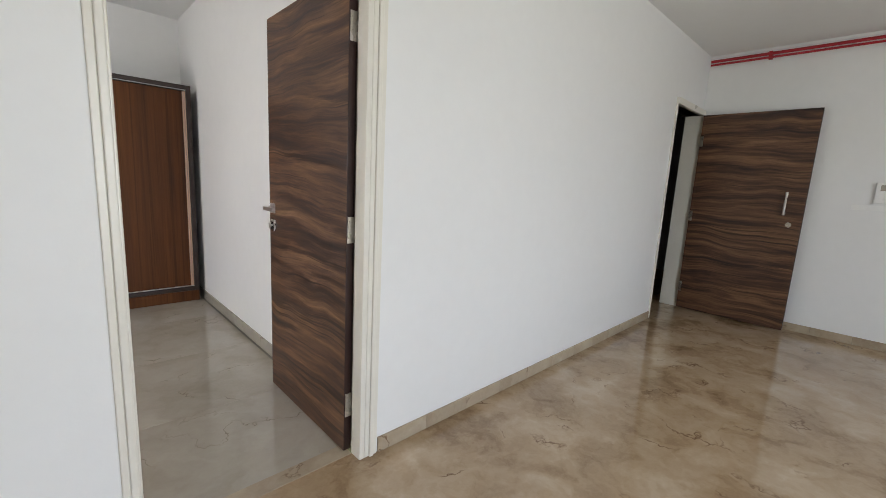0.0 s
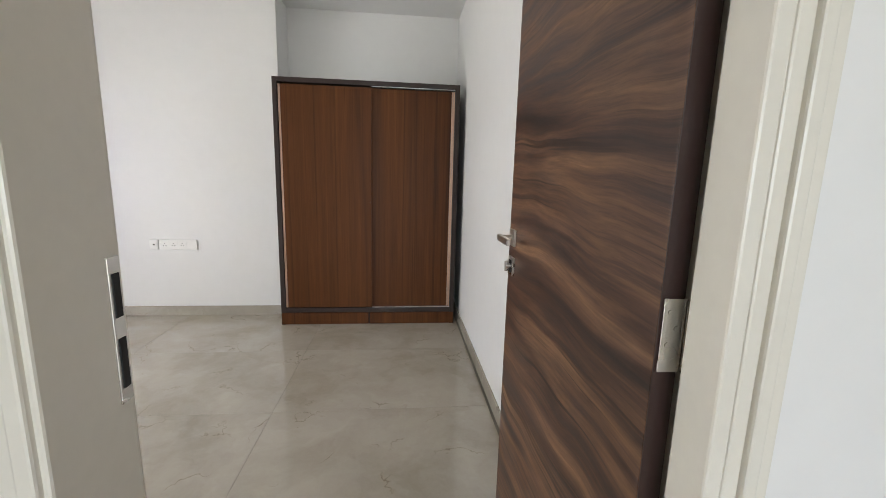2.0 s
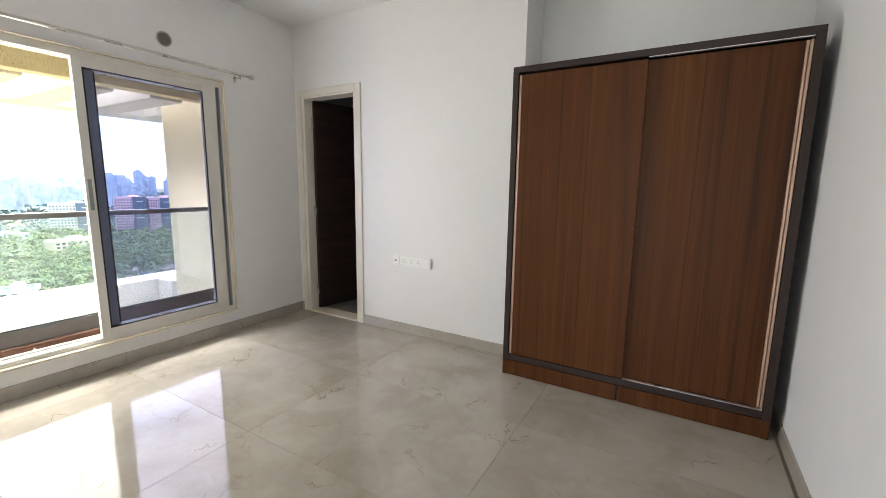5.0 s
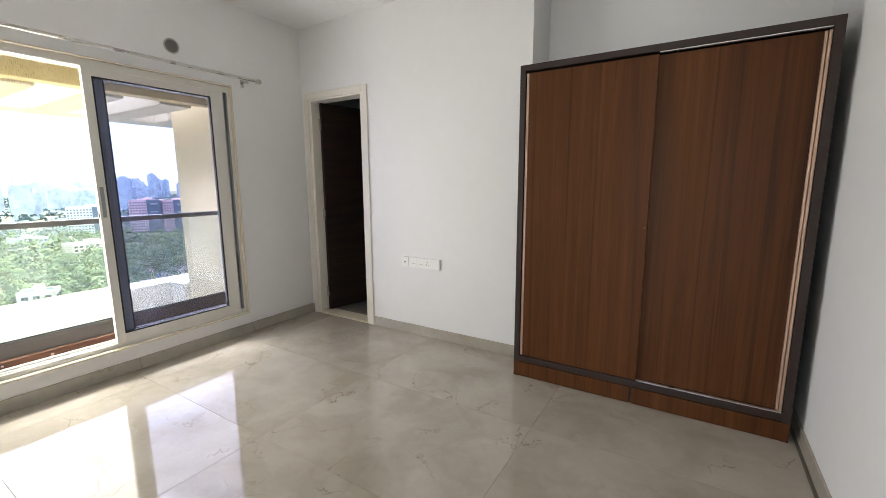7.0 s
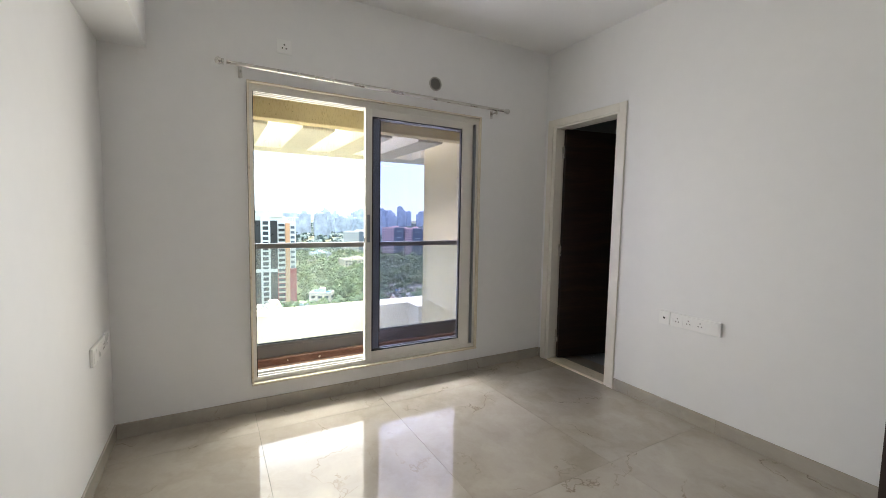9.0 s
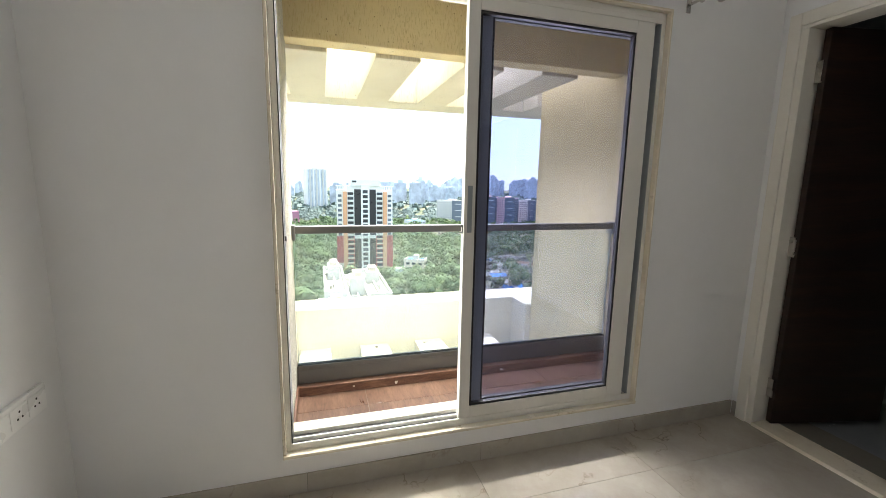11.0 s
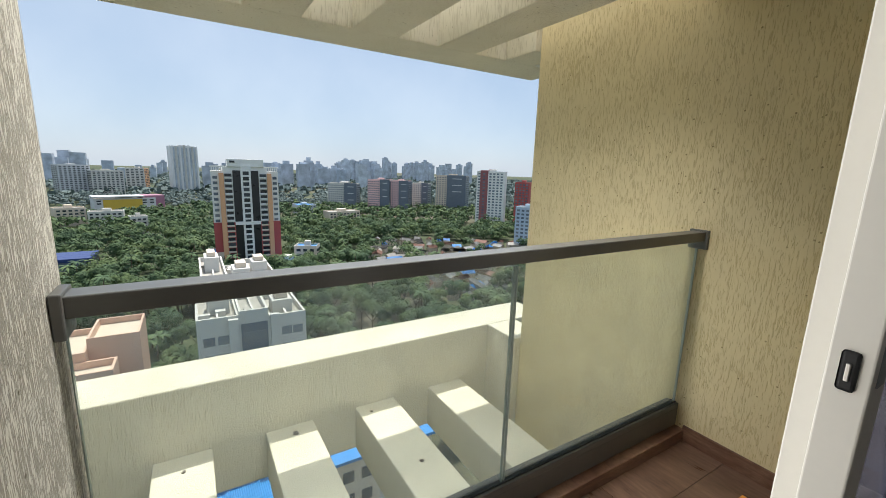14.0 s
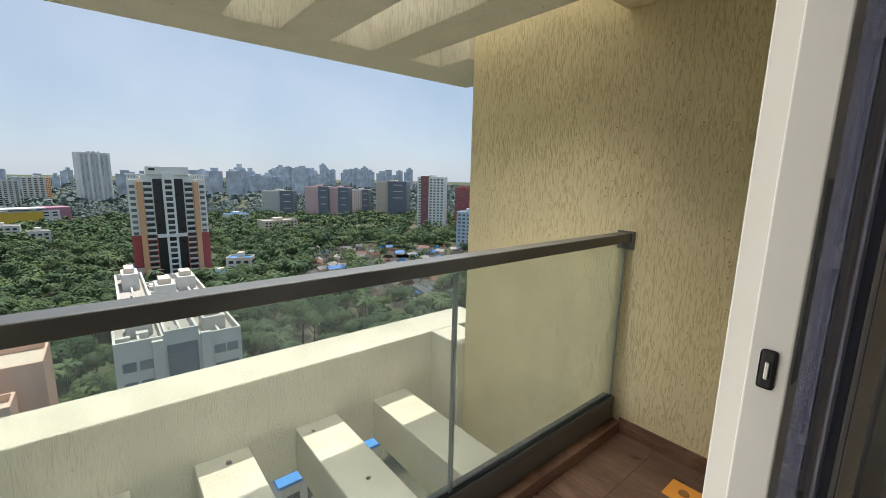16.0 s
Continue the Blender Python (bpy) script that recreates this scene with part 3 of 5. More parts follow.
# ---- bathroom door and frame ----
frame_bath = tagged(thing("door_frame_bath", (-3.5, YN, 0), "ivory painted moulded bathroom door frame", "door frame"), kind="structure")
part("jamb", boxes(((-3.883, -3.815, 5.445, 5.585, 0, 2.085),), 0.003), FRAME, frame_bath)
part("jamb", boxes(((-3.195, -3.127, 5.445, 5.585, 0, 2.085),), 0.003), FRAME, frame_bath)
part("head", boxes(((-3.883, -3.127, 5.445, 5.585, 2.085, 2.144),), 0.003), FRAME, frame_bath)
for rows in (((-3.906, -3.850, 5.434, 5.4495, 0, 2.162),), ((-3.166, -3.108, 5.434, 5.4495, 0, 2.162),), ((-3.850, -3.166, 5.434, 5.4495, 2.100, 2.162),)):
    part("architrave", boxes(rows, 0.004), FRAME, frame_bath, "ivory flat moulding")
part("sill", boxes(((-3.815, -3.195, 5.44, 5.585, -0.05, 0.018),), 0.004), STONE, frame_bath, "cream stone threshold")
bath_door = thing("bathroom_door", (-3.80, 5.53, 0.02), "near-black veneered bathroom door standing open inwards", "door")
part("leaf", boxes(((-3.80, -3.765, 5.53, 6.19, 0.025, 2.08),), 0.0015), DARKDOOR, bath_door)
for z in (0.17, 0.96, 1.83):
    part("hinge", boxes(((-3.815, -3.780, 5.522, 5.5295, z, z + 0.105),), 0.001), CHROME, bath_door, "dull steel butt hinge")
lever(bath_door, -3.765, 6.13, 1.06, 1)
bath_door.rotation_euler = (0, 0, radians(-12))

# ---- main door of the flat, at the hall's end ----
frame_main = tagged(thing("door_frame_main", (3.67, YH, 0), "white painted main door frame", "door frame"), kind="structure")
part("jamb", boxes(((3.267, 3.30, 2.125, 2.285, 0, 2.13),), 0.003), FRAME, frame_main)
part("jamb", boxes(((4.045, 4.10, 2.105, 2.285, 0, 2.13),), 0.003), FRAME, frame_main)
part("head", boxes(((3.267, 4.10, 2.105, 2.285, 2.13, 2.19),), 0.003), FRAME, frame_main)
main_door = thing("main_door", (4.02, 2.10, 0.006), "dark walnut main door open against the wall", "door")
part("leaf", boxes(((4.010, 4.052, 1.14, 2.095, 0.008, 2.125),), 0.0015), WALNUT, main_door)
part("edge_lipping", boxes(((4.0105, 4.0515, 1.1375, 1.1402, 0.009, 2.124),)), LIPPING, main_door)
bm = bmesh.new()
rod(bm, (3.968, 1.283, 1.135), (3.968, 1.283, 1.355), 0.011)
rod(bm, (4.012, 1.283, 1.155), (3.968, 1.283, 1.155), 0.010)
rod(bm, (4.012, 1.283, 1.335), (3.968, 1.283, 1.335), 0.010)
part("pull_handle", bm, CHROME, main_door, "bright steel pull handle")
bm = bmesh.new()
rod(bm, (4.012, 1.235, 1.045), (3.998, 1.235, 1.045), 0.026, 0.024, 20)
part("lock_cylinder", bm, CHROME, main_door, "round steel lock rose")
for z in (0.2, 1.0, 1.8):
    part("hinge", boxes(((4.004, 4.0095, 2.065, 2.098, z, z + 0.11),), 0.001), CHROME, main_door)
pipe = thing("sprinkler_pipe", (4.09, 1.0, 2.66), "thin red painted fire pipe under the ceiling", "pipe")
bm = bmesh.new()
rod(bm, (4.09, -2.6, 2.685), (4.09, 2.12, 2.685), 0.014)
part("tube", bm, RED, pipe, smooth=False)
bm = bmesh.new()
rod(bm, (4.09, -2.6, 2.650), (4.09, 2.12, 2.650), 0.010)
part("tube", bm, RED, pipe)
part("clip", boxes(((4.075, 4.13, 1.60, 1.63, 2.635, 2.705),), 0.002), RED, pipe)


# ---- switches and sockets ----
def plate_x(name, y, x0, x1, z0, z1, out, cuts, label, face=1):
    """A switch plate on a wall across y; out: the way it stands off the wall."""
    ya, yb = (y - 0.015, y - 0.0005) if out < 0 else (y + 0.0005, y + 0.015)
    ob = thing(name, ((x0 + x1) / 2, y, z0), label, "switch plate")
    part("plate", boxes(((x0, x1, ya, yb, z0, z1),), 0.003), PLASTIC, ob)
    f0, f1 = (ya - 0.0018, ya + 0.001) if out < 0 else (yb - 0.001, yb + 0.0018)
    n = len(cuts)
    for i, kind in enumerate(cuts):
        a = x0 + 0.012 + (x1 - x0 - 0.024) * i / n
        b = x0 + 0.012 + (x1 - x0 - 0.024) * (i + 1) / n
        mod = part("module", boxes(((a + 0.001, b - 0.001, f0, f1, z0 + 0.014, z1 - 0.014),), 0.0008), PLASTIC, ob)
        if kind == "s":
            c, zc = (a + b) / 2, (z0 + z1) / 2
            g0, g1 = (f0 - 0.0008, f0 + 0.0006) if out < 0 else (f1 - 0.0006, f1 + 0.0008)
            bm = bmesh.new()
            for dx, dz in ((0, 0.012), (-0.010, -0.008), (0.010, -0.008)):
                rod(bm, (c + dx, g0, zc + dz), (c + dx, g1, zc + dz), 0.0035, sides=10)
            part("pin_hole", bm, DARK, mod)
        elif kind == "j":
            c, zc = (a + b) / 2, (z0 + z1) / 2
            g0, g1 = (f0 - 0.0008, f0 + 0.0006) if out < 0 else (f1 - 0.0006, f1 + 0.0008)
            part("jack", boxes(((c - 0.006, c + 0.008, g0, g1, zc - 0.006, zc + 0.006),)), DARK, mod)
    return ob


plate_x("data_socket", YN, -2.764, -2.692, 0.600, 0.688, -1, ("j",), "white square data socket on the wall")
plate_x("switch_plate", YN, -2.686, -2.373, 0.600, 0.688, -1, ("s", "s", "s", "w"), "white three-socket plate with a rocker switch")
plate_x("switch_plate", YS, -3.83, -3.50, 0.565, 0.652, 1, ("s", "s", "w", "w"), "white socket plate low on the wall")
ac = thing("ac_socket", (XW, 3.21, 2.31), "white round-pin socket plate above the curtain rod", "socket")
acp = part("plate", boxes(((XW + 0.0005, XW + 0.011, 3.165, 3.255, 2.305, 2.392),), 0.003), PLASTIC, ac)
bm = bmesh.new()
for dy, dz in ((0, 0.013), (-0.012, -0.009), (0.012, -0.009)):
    rod(bm, (XW + 0.0105, 3.21 + dy, 2.348 + dz), (XW + 0.0118, 3.21 + dy, 2.348 + dz), 0.005, sides=12)
part("pin_hole", bm, DARK, acp)
hall_sw = thing("hall_switch_plate", (4.13, 0.66, 1.225), "white long switch plate beside the main door", "switch plate")
part("plate", boxes(((4.118, 4.1295, 0.48, 0.835, 1.225, 1.272),), 0.002), PLASTIC, hall_sw)
for k in range(4):
    part("module", boxes(((4.115, 4.119, 0.495 + k * 0.085, 0.565 + k * 0.085, 1.232, 1.265),), 0.001), PLASTIC, hall_sw)
phone = thing("door_phone", (4.13, 0.62, 1.29), "white wall-mounted intercom box", "intercom")
part("body", boxes(((4.095, 4.1295, 0.53, 0.705, 1.292, 1.47),), 0.006), PLASTIC, phone)
part("grille", boxes(((4.0935, 4.096, 0.56, 0.675, 1.40, 1.45),), 0.001), SKIRT, phone)

# ---- core hole, curtain rod ----
vent = thing("core_hole", (XW, 4.30, 2.306), "round pipe hole with a plastic collar", "vent")
bm = bmesh.new()
n = 28
rings = []
for r, x in ((0.052, 0.0005), (0.052, 0.006), (0.043, 0.006), (0.042, 0.001)):
    rings.append([bm.verts.new((XW + x, 4.30 + r * math.cos(2 * math.pi * k / n), 2.306 + r * math.sin(2 * math.pi * k / n))) for k in range(n)])
for a, b in zip(rings, rings[1:]):
    for k in range(n):
        bm.faces.new((a[k], a[(k + 1) % n], b[(k + 1) % n], b[k]))
part("collar", bm, plain("grey_collar", (0.42, 0.40, 0.37), 0.5), vent)
# Dark disc on the wall stands for the hole's shaded depth.
bm = bmesh.new()
rod(bm, (XW + 0.0005, 4.30, 2.306), (XW + 0.0015, 4.30, 2.306), 0.0425, sides=28)
part("plug", bm, plain("hole_depth_shade", (0.16, 0.15, 0.14), 0.9), vent)

curtain_rod = thing("curtain_rod", (-3.87, 3.9, 2.17), "steel curtain rod with ball finials above the balcony door", "curtain rod")
bm = bmesh.new()
rod(bm, (-3.868, 2.88, 2.172), (-3.868, 4.905, 2.172), 0.0115, sides=18)
part("tube", bm, CHROME, curtain_rod, smooth=False)
for y, s in ((2.865, -1), (4.915, 1)):
    bm = bmesh.new()
    rod(bm, (-3.868, y, 2.172), (-3.868, y + s * 0.012, 2.172), 0.016, sides=18)
    ball(bm, (-3.868, y + s * 0.026, 2.172), 0.021, seg=18)
    part("finial", bm, CHROME, curtain_rod, smooth=True)
for y in (2.955, 4.83):
    bm = bmesh.new()
    rod(bm, (XW + 0.001, y, 2.150), (-3.868, y, 2.150), 0.006, sides=10)
    box(bm, XW + 0.0005, XW + 0.006, y - 0.012, y + 0.012, 2.115, 2.175, 0.001)
    box(bm, -3.874, -3.862, y - 0.006, y + 0.006, 2.135, 2.163, 0.001)
    part("bracket", bm, CHROME, curtain_rod)

# ---- balcony door: stone reveal, aluminium frame, two sliding panels ----
win = tagged(thing("window_1", (-3.98, 3.85, 0.188), "ivory aluminium sliding balcony door, half open", "sliding door"), kind="structure")
part("window_sill", boxes(((-4.145, -3.898, 2.986, 4.711, 0.189, 0.203),), 0.002), STONE, win, "cream stone sill")
part("reveal", boxes(((-4.145, -3.902, 2.986, 2.998, 0.203, 2.092),), 0.002), STONE, win, "cream stone lining")
part("reveal", boxes(((-4.145, -3.902, 4.699, 4.711, 0.203, 2.092),), 0.002), STONE, win, "cream stone lining")
part("reveal", boxes(((-4.145, -3.902, 2.986, 4.711, 2.092, 2.103),), 0.002), STONE, win, "cream stone lining")
FX0, FX1 = -4.035, -3.930
fr = part("window_frame", boxes(((FX0, FX1, 2.998, 3.018, 0.203, 2.092),), 0.001), ALU, win)
part("window_frame", boxes(((FX0, FX1, 4.679, 4.699, 0.203, 2.092),), 0.001), ALU, win)
part("window_frame", boxes(((FX0, FX1, 3.018, 4.679, 2.066, 2.092),), 0.001), ALU, win)
part("window_frame", boxes(((FX0, FX1, 3.018, 4.679, 0.203, 0.215),), 0.001), ALU, win)
for x in (-4.024, -3.974, -3.934):
    part("track_rib", boxes(((x - 0.004, x + 0.004, 3.018, 4.679, 0.215, 0.234),), 0.001), ALU, win)
    part("track_rib", boxes(((x - 0.004, x + 0.004, 3.018, 4.679, 2.046, 2.066),), 0.001), ALU, win)
# Grooves are flat strips, with the dark of their depth in the colour.
for x in (-3.998, -3.950):
    part("track_groove", boxes(((x - 0.018, x + 0.018, 3.019, 4.678, 0.2155, 0.2195),)), GASKET, win)
    part("side_groove", boxes(((x - 0.018, x + 0.018, 4.6745, 4.6785, 0.23, 2.05),)), INTERLOCK_AND_SHADE, win)
    part("side_groove", boxes(((x - 0.018, x + 0.018, 3.0185, 3.0225, 0.23, 2.05),)), GASKET, win)


def panel(x, y0, y1, near, far, near_material):
    """A sliding panel: two stiles and two rails, a rubber gasket all round and the pane."""
    z0, z1 = 0.226, 2.058
    a, b, c, d = y0 + near, y1 - far, z0 + 0.062, z1 - 0.062
    p = part("sliding_panel", boxes(((x - 0.017, x + 0.017, b, y1, z0, z1), (x - 0.017, x + 0.017, a, b, z0, c), (x - 0.017, x + 0.017, a, b, d, z1)), 0.002), ALU, win, "ivory aluminium panel frame")
    part("stile", boxes(((x - 0.017, x + 0.017, y0, a, z0, z1),), 0.002), near_material, p, "meeting stile of the sliding panel")
    g = 0.010
    part("gasket", boxes(((x - 0.012, x + 0.012, a, a + g, c, d), (x - 0.012, x + 0.012, b - g, b, c, d), (x - 0.012, x + 0.012, a + g, b - g, c, c + g), (x - 0.012, x + 0.012, a + g, b - g, d - g, d))), GASKET, p, "black rubber gasket")
    pane = part("pane", boxes(((x - 0.003, x + 0.003, a + 0.004, b - 0.004, c + 0.004, d - 0.004),)), GLASS_TINT, p, "blue-tinted glass pane")
    pane.visible_shadow = False
    return p


inner = panel(-3.950, 3.744, 4.645, 0.050, 0.096, ALU)
outer = panel(-3.9855, 3.800, 4.670, 0.062, 0.078, ALU)
part("interlock", boxes(((-3.9684, -3.9674, 3.803, 3.861, 0.29, 1.995),)), INTERLOCK_AND_SHADE, outer, "grey interlock strip")
latch = part("latch", boxes(((-3.957, -3.943, 3.7415, 3.7445, 1.094, 1.134),), 0.003), GASKET, inner, "black sliding latch")
part("catch", boxes(((-3.952, -3.948, 3.7395, 3.743, 1.104, 1.122),), 0.001), CHROME, latch)
# Flat strip: the recess's dark shading is put into its grey.
part("pull_recess", boxes(((-3.9335, -3.9315, 3.758, 3.780, 1.10, 1.30),), 0.001), INTERLOCK_AND_SHADE, inner, "grey strip standing for the shaded pull recess")
catch = part("keeper", boxes(((-3.967, -3.956, 3.0225, 3.030, 1.075, 1.095),), 0.002), RAIL, win, "small steel keeper")

# ---- balcony ----
XB = -4.87
structure("wall_balcony_face", boxes(((-4.17, -4.151, 1.2, 2.984, -1.2, 3.0), (-4.17, -4.151, 4.713, 5.232, -1.2, 3.0), (-4.17, -4.151, 2.984, 4.713, -1.2, -0.05), (-4.17, -4.151, 2.984, 4.713, 2.105, 3.0))), COAT, "cream rough rendered outer wall", "wall")
structure("wall_balcony_north", boxes(((-5.976, -4.17, 5.232, 5.45, -6.0, 4.2),), 0.006), COAT, "cream rough rendered balcony side wall", "wall")
structure("wall_balcony_south", boxes(((-4.90, -4.17, 2.76, 2.992, -6.0, 4.2),), 0.006), COAT_GREY, "weathered rough rendered balcony side wall, greyed for its shade", "wall")
structure("slab_balcony", boxes(((XB, -4.10, 2.70, 5.40, -0.28, -0.016),), 0.004), CONC, "cream rendered balcony slab", "slab")
deck = structure("floor_balcony", boxes(((-4.775, -4.17, 2.992, 5.232, -0.015, -0.004),)), GROUT, "brown wood-look tiled balcony floor", "floor")
structure("kerb_balcony", boxes(((-4.872, -4.764, 2.993, 5.231, -0.004, 0.058),), 0.004), KERB, "brown wood-look tile kerb with paint spots", "kerb")
structure("baseboard_balcony", boxes(((-4.772, -4.171, 5.219, 5.2315, -0.004, 0.078), (-4.772, -4.171, 2.9925, 3.004, -0.004, 0.078)), 0.002), KERB, "brown tile skirting on the balcony", "baseboard")
structure("ceiling_balcony", boxes(((-4.80, -4.17, 2.992, 5.232, 2.66, 2.699),)), CONC, "cream painted balcony soffit", "ceiling")

railing = thing("balcony_railing", (-4.83, 4.1, 0.058), "bronze-grey aluminium railing with two clear glass panes", "railing")
part("handrail", boxes(((-4.862, -4.798, 3.008, 5.218, 1.000, 1.043),), 0.003), RAIL, railing, "square bronze-grey handrail")
for a, b in ((2.993, 3.012), (5.213, 5.2315)):
    part("bracket", boxes(((-4.872, -4.788, a, b, 0.962, 1.050),), 0.003), RAIL, railing, "square end bracket")
base = part("base_rail", boxes(((-4.872, -4.812, 2.995, 5.231, 0.058, 0.150),), 0.002), RAIL, railing, "deep bronze-grey base channel")
part("channel_lip", boxes(((-4.872, -4.847, 2.995, 5.231, 0.1502, 0.176),), 0.002), RAIL, base)
part("channel_lip", boxes(((-4.824, -4.812, 2.995, 5.231, 0.1502, 0.176),), 0.002), RAIL, base)
for a, b in ((-4.847, -4.842), (-4.829, -4.824)):
    part("glazing_bead", boxes(((a, b, 2.996, 5.230, 0.1505, 0.180),)), GASKET, railing)
for a, b in ((3.002, 4.110), (4.122, 5.226)):
    g = part("pane", boxes(((-4.841, -4.830, a, b, 0.152, 0.992),), 0.001), GLASS_CLEAR, railing, "clear glass pane")
    g.visible_shadow = False
    for e in (a, b):
        part("pane_edge", boxes(((-4.8412, -4.8298, e - 0.0012, e + 0.0012, 0.178, 0.984),)), plain("green_glass_edge", (0.32, 0.38, 0.35), 0.2), g, "polished pane edge")

drain = thing("drain_cover", (-4.375, 5.02, -0.003), "orange plastic drain cover on the balcony floor", "drain")
bm = boxes(((-4.440, -4.310, 4.957, 5.082, -0.0035, 0.004),), 0.002)
part("plate", bm, ORANGE, drain)
bm = bmesh.new()
rod(bm, (-4.375, 5.02, 0.004), (-4.375, 5.02, 0.009), 0.022, 0.018, 18)
part("knob", bm, plain("rusty_knob", (0.25, 0.11, 0.03), 0.6), drain)

# pergola above and ledge below, both of cross beams and an edge beam
PITCH, Y0B, WB = 0.567, 2.936, 0.285
for storey, up in (("", 0.0), ("_above", 2.98)):
    structure("beam_pergola_edge" + storey, boxes(((-6.65, -6.275, 0.2, 5.78, 2.052 + up, 3.06 + up), (-6.275, -5.976, 5.185, 5.45, 2.052 + up, 3.06 + up)), 0.008), CONC, "cream rendered parapet of the storey above", "parapet")
    structure("slab_above" + storey, boxes(((XB, -4.17, 1.2, 5.40, 2.70 + up, 2.96 + up),), 0.004), CONC, "cream rendered balcony slab of the storey above", "slab")
    structure("beam_pergola_inner" + storey, boxes(((-4.93, -4.80, 1.2, 5.232, 2.075 + up, 2.699 + up),), 0.008), COAT, "cream rendered downstand beam over the railing", "beam")
for k in range(-2, 4):
    y = Y0B + k * PITCH
    for up in (0.0, 2.98):
        structure("beam_pergola", boxes(((-6.275, -4.93, y, y + WB, 2.052 + up, 2.362 + up),), 0.006), CONC, "cream rendered cross beam of the pergola", "beam")
    structure("beam_ledge", boxes(((-6.30, XB, y, y + WB, -0.635, -0.325),), 0.008), CONC, "cream rendered ledge beam with stains", "beam")
# Added out of view to keep sun patches off the balcony deck.
structure("roof_above", boxes(((-6.65, -4.17, 0.2, 5.78, 6.06, 6.20),)), CONC, "unseen rendered slab high above, blocking sun from the deck", "roof")
structure("parapet", boxes(((-6.65, -6.30, 0.2, 5.78, -0.637, 0.080), (-6.30, -5.976, 5.175, 5.45, -0.637, 0.080)), 0.010), CONC, "cream rendered parapet with a rough top", "parapet")
structure("wall_tower_below", boxes(((-4.86, -4.10, 0.2, 5.45, -62.0, -0.29),)), COAT, "cream rendered wall of the tower below", "wall")


def crumb(at, size, label, material):
    """A small irregular lump."""
    ob = thing("debris", at, label, "debris", "crumbs on the ledge")
    bm = bmesh.new()
    bmesh.ops.create_icosphere(bm, subdivisions=2, radius=size)
    for v in bm.verts:
        v.co *= 0.75 + 0.5 * noise.noise(v.co * 40 + Vector(at))
        v.co.z = max(v.co.z * 0.55, -size * 0.3) + size * 0.28
    part_ob = new("lump", mesh_of("lump", bm, material))
    part_ob.parent = ob


DIRT = plain("dry_dirt", (0.12, 0.10, 0.08), 0.95, vary=0.3, scale=60)
crumb((-6.20, 3.66, -0.325), 0.022, "dark dry lump against the parapet", DIRT)
crumb((-5.28, 4.80, -0.325), 0.03, "grey mortar crumb on the ledge beam", DIRT)
crumb((-5.40, 3.11, -0.325), 0.020, "small brown crumb on the ledge beam", DIRT)
crumb((-5.62, 4.22, -0.325), 0.016, "small brown crumb on the ledge beam", DIRT)
crumb((-6.15, 3.08, -0.325), 0.014, "small brown crumb on the ledge beam", DIRT)
crumb((-6.20, 4.15, -0.325), 0.013, "small brown crumb on the ledge beam", DIRT)
RUST = plain("ochre_stain", (0.52, 0.40, 0.18), 0.9, vary=0.25, scale=30)
stain = thing("ledge_stain", (-5.66, 3.13, -0.325), "ochre water stain on the ledge beam", "stain")
bm = bmesh.new()
ring = []
for k in range(26):
    a = 2 * math.pi * k / 26
    r = 0.62 + 0.75 * noise.noise(Vector((math.cos(a) * 1.9, math.sin(a) * 1.9, 4.2)))
    ring.append(bm.verts.new((math.cos(a) * 0.17 * r, math.sin(a) * 0.055 * r, 0.0015)))
bm.faces.new(ring)
spread = bmesh.ops.extrude_face_region(bm, geom=bm.faces[:])
bmesh.ops.translate(bm, verts=[v for v in spread["geom"] if isinstance(v, bmesh.types.BMVert)], vec=(0, 0, -0.0014))
new("film", mesh_of("film", bm, RUST)).parent = stain
PAINT = plain("dried_white_paint", (0.72, 0.69, 0.62), 0.8)


def splash(at, wide, high, label):
    """A thin dried splash of paint on an upright face that looks to +x."""
    ob = thing("paint_splash", at, label, "stain", "paint splashes")
    bm = bmesh.new()
    n = 18
    front = []
    for k in range(n):
        a = 2 * math.pi * k / n
        r = 0.7 + 0.6 * noise.noise(Vector((math.cos(a) * 1.7, math.sin(a) * 1.7, at[1] * 9)))
        front.append(bm.verts.new((0.0012, math.cos(a) * wide * r, high * 0.5 + math.sin(a) * high * 0.5 * r)))
    bm.faces.new(front)
    r = bmesh.ops.extrude_face_region(bm, geom=bm.faces[:])
    bmesh.ops.translate(bm, verts=[v for v in r["geom"] if isinstance(v, bmesh.types.BMVert)], vec=(-0.001, 0, 0))
    o = new("film", mesh_of("film", bm, PAINT))
    o.parent = ob


splash((-4.7635, 3.60, 0.006), 0.012, 0.036, "small white paint splash on the kerb tile")
splash((-4.7635, 3.33, 0.020), 0.008, 0.020, "small white paint splash on the kerb tile")
splash((-4.7635, 4.35, 0.012), 0.016, 0.020, "white paint splash on the kerb tile")

# ---- city: ground, buildings, trees ----
GROUND_Z = -60.7
EYE = Vector((-3.84, 3.22, 1.29))


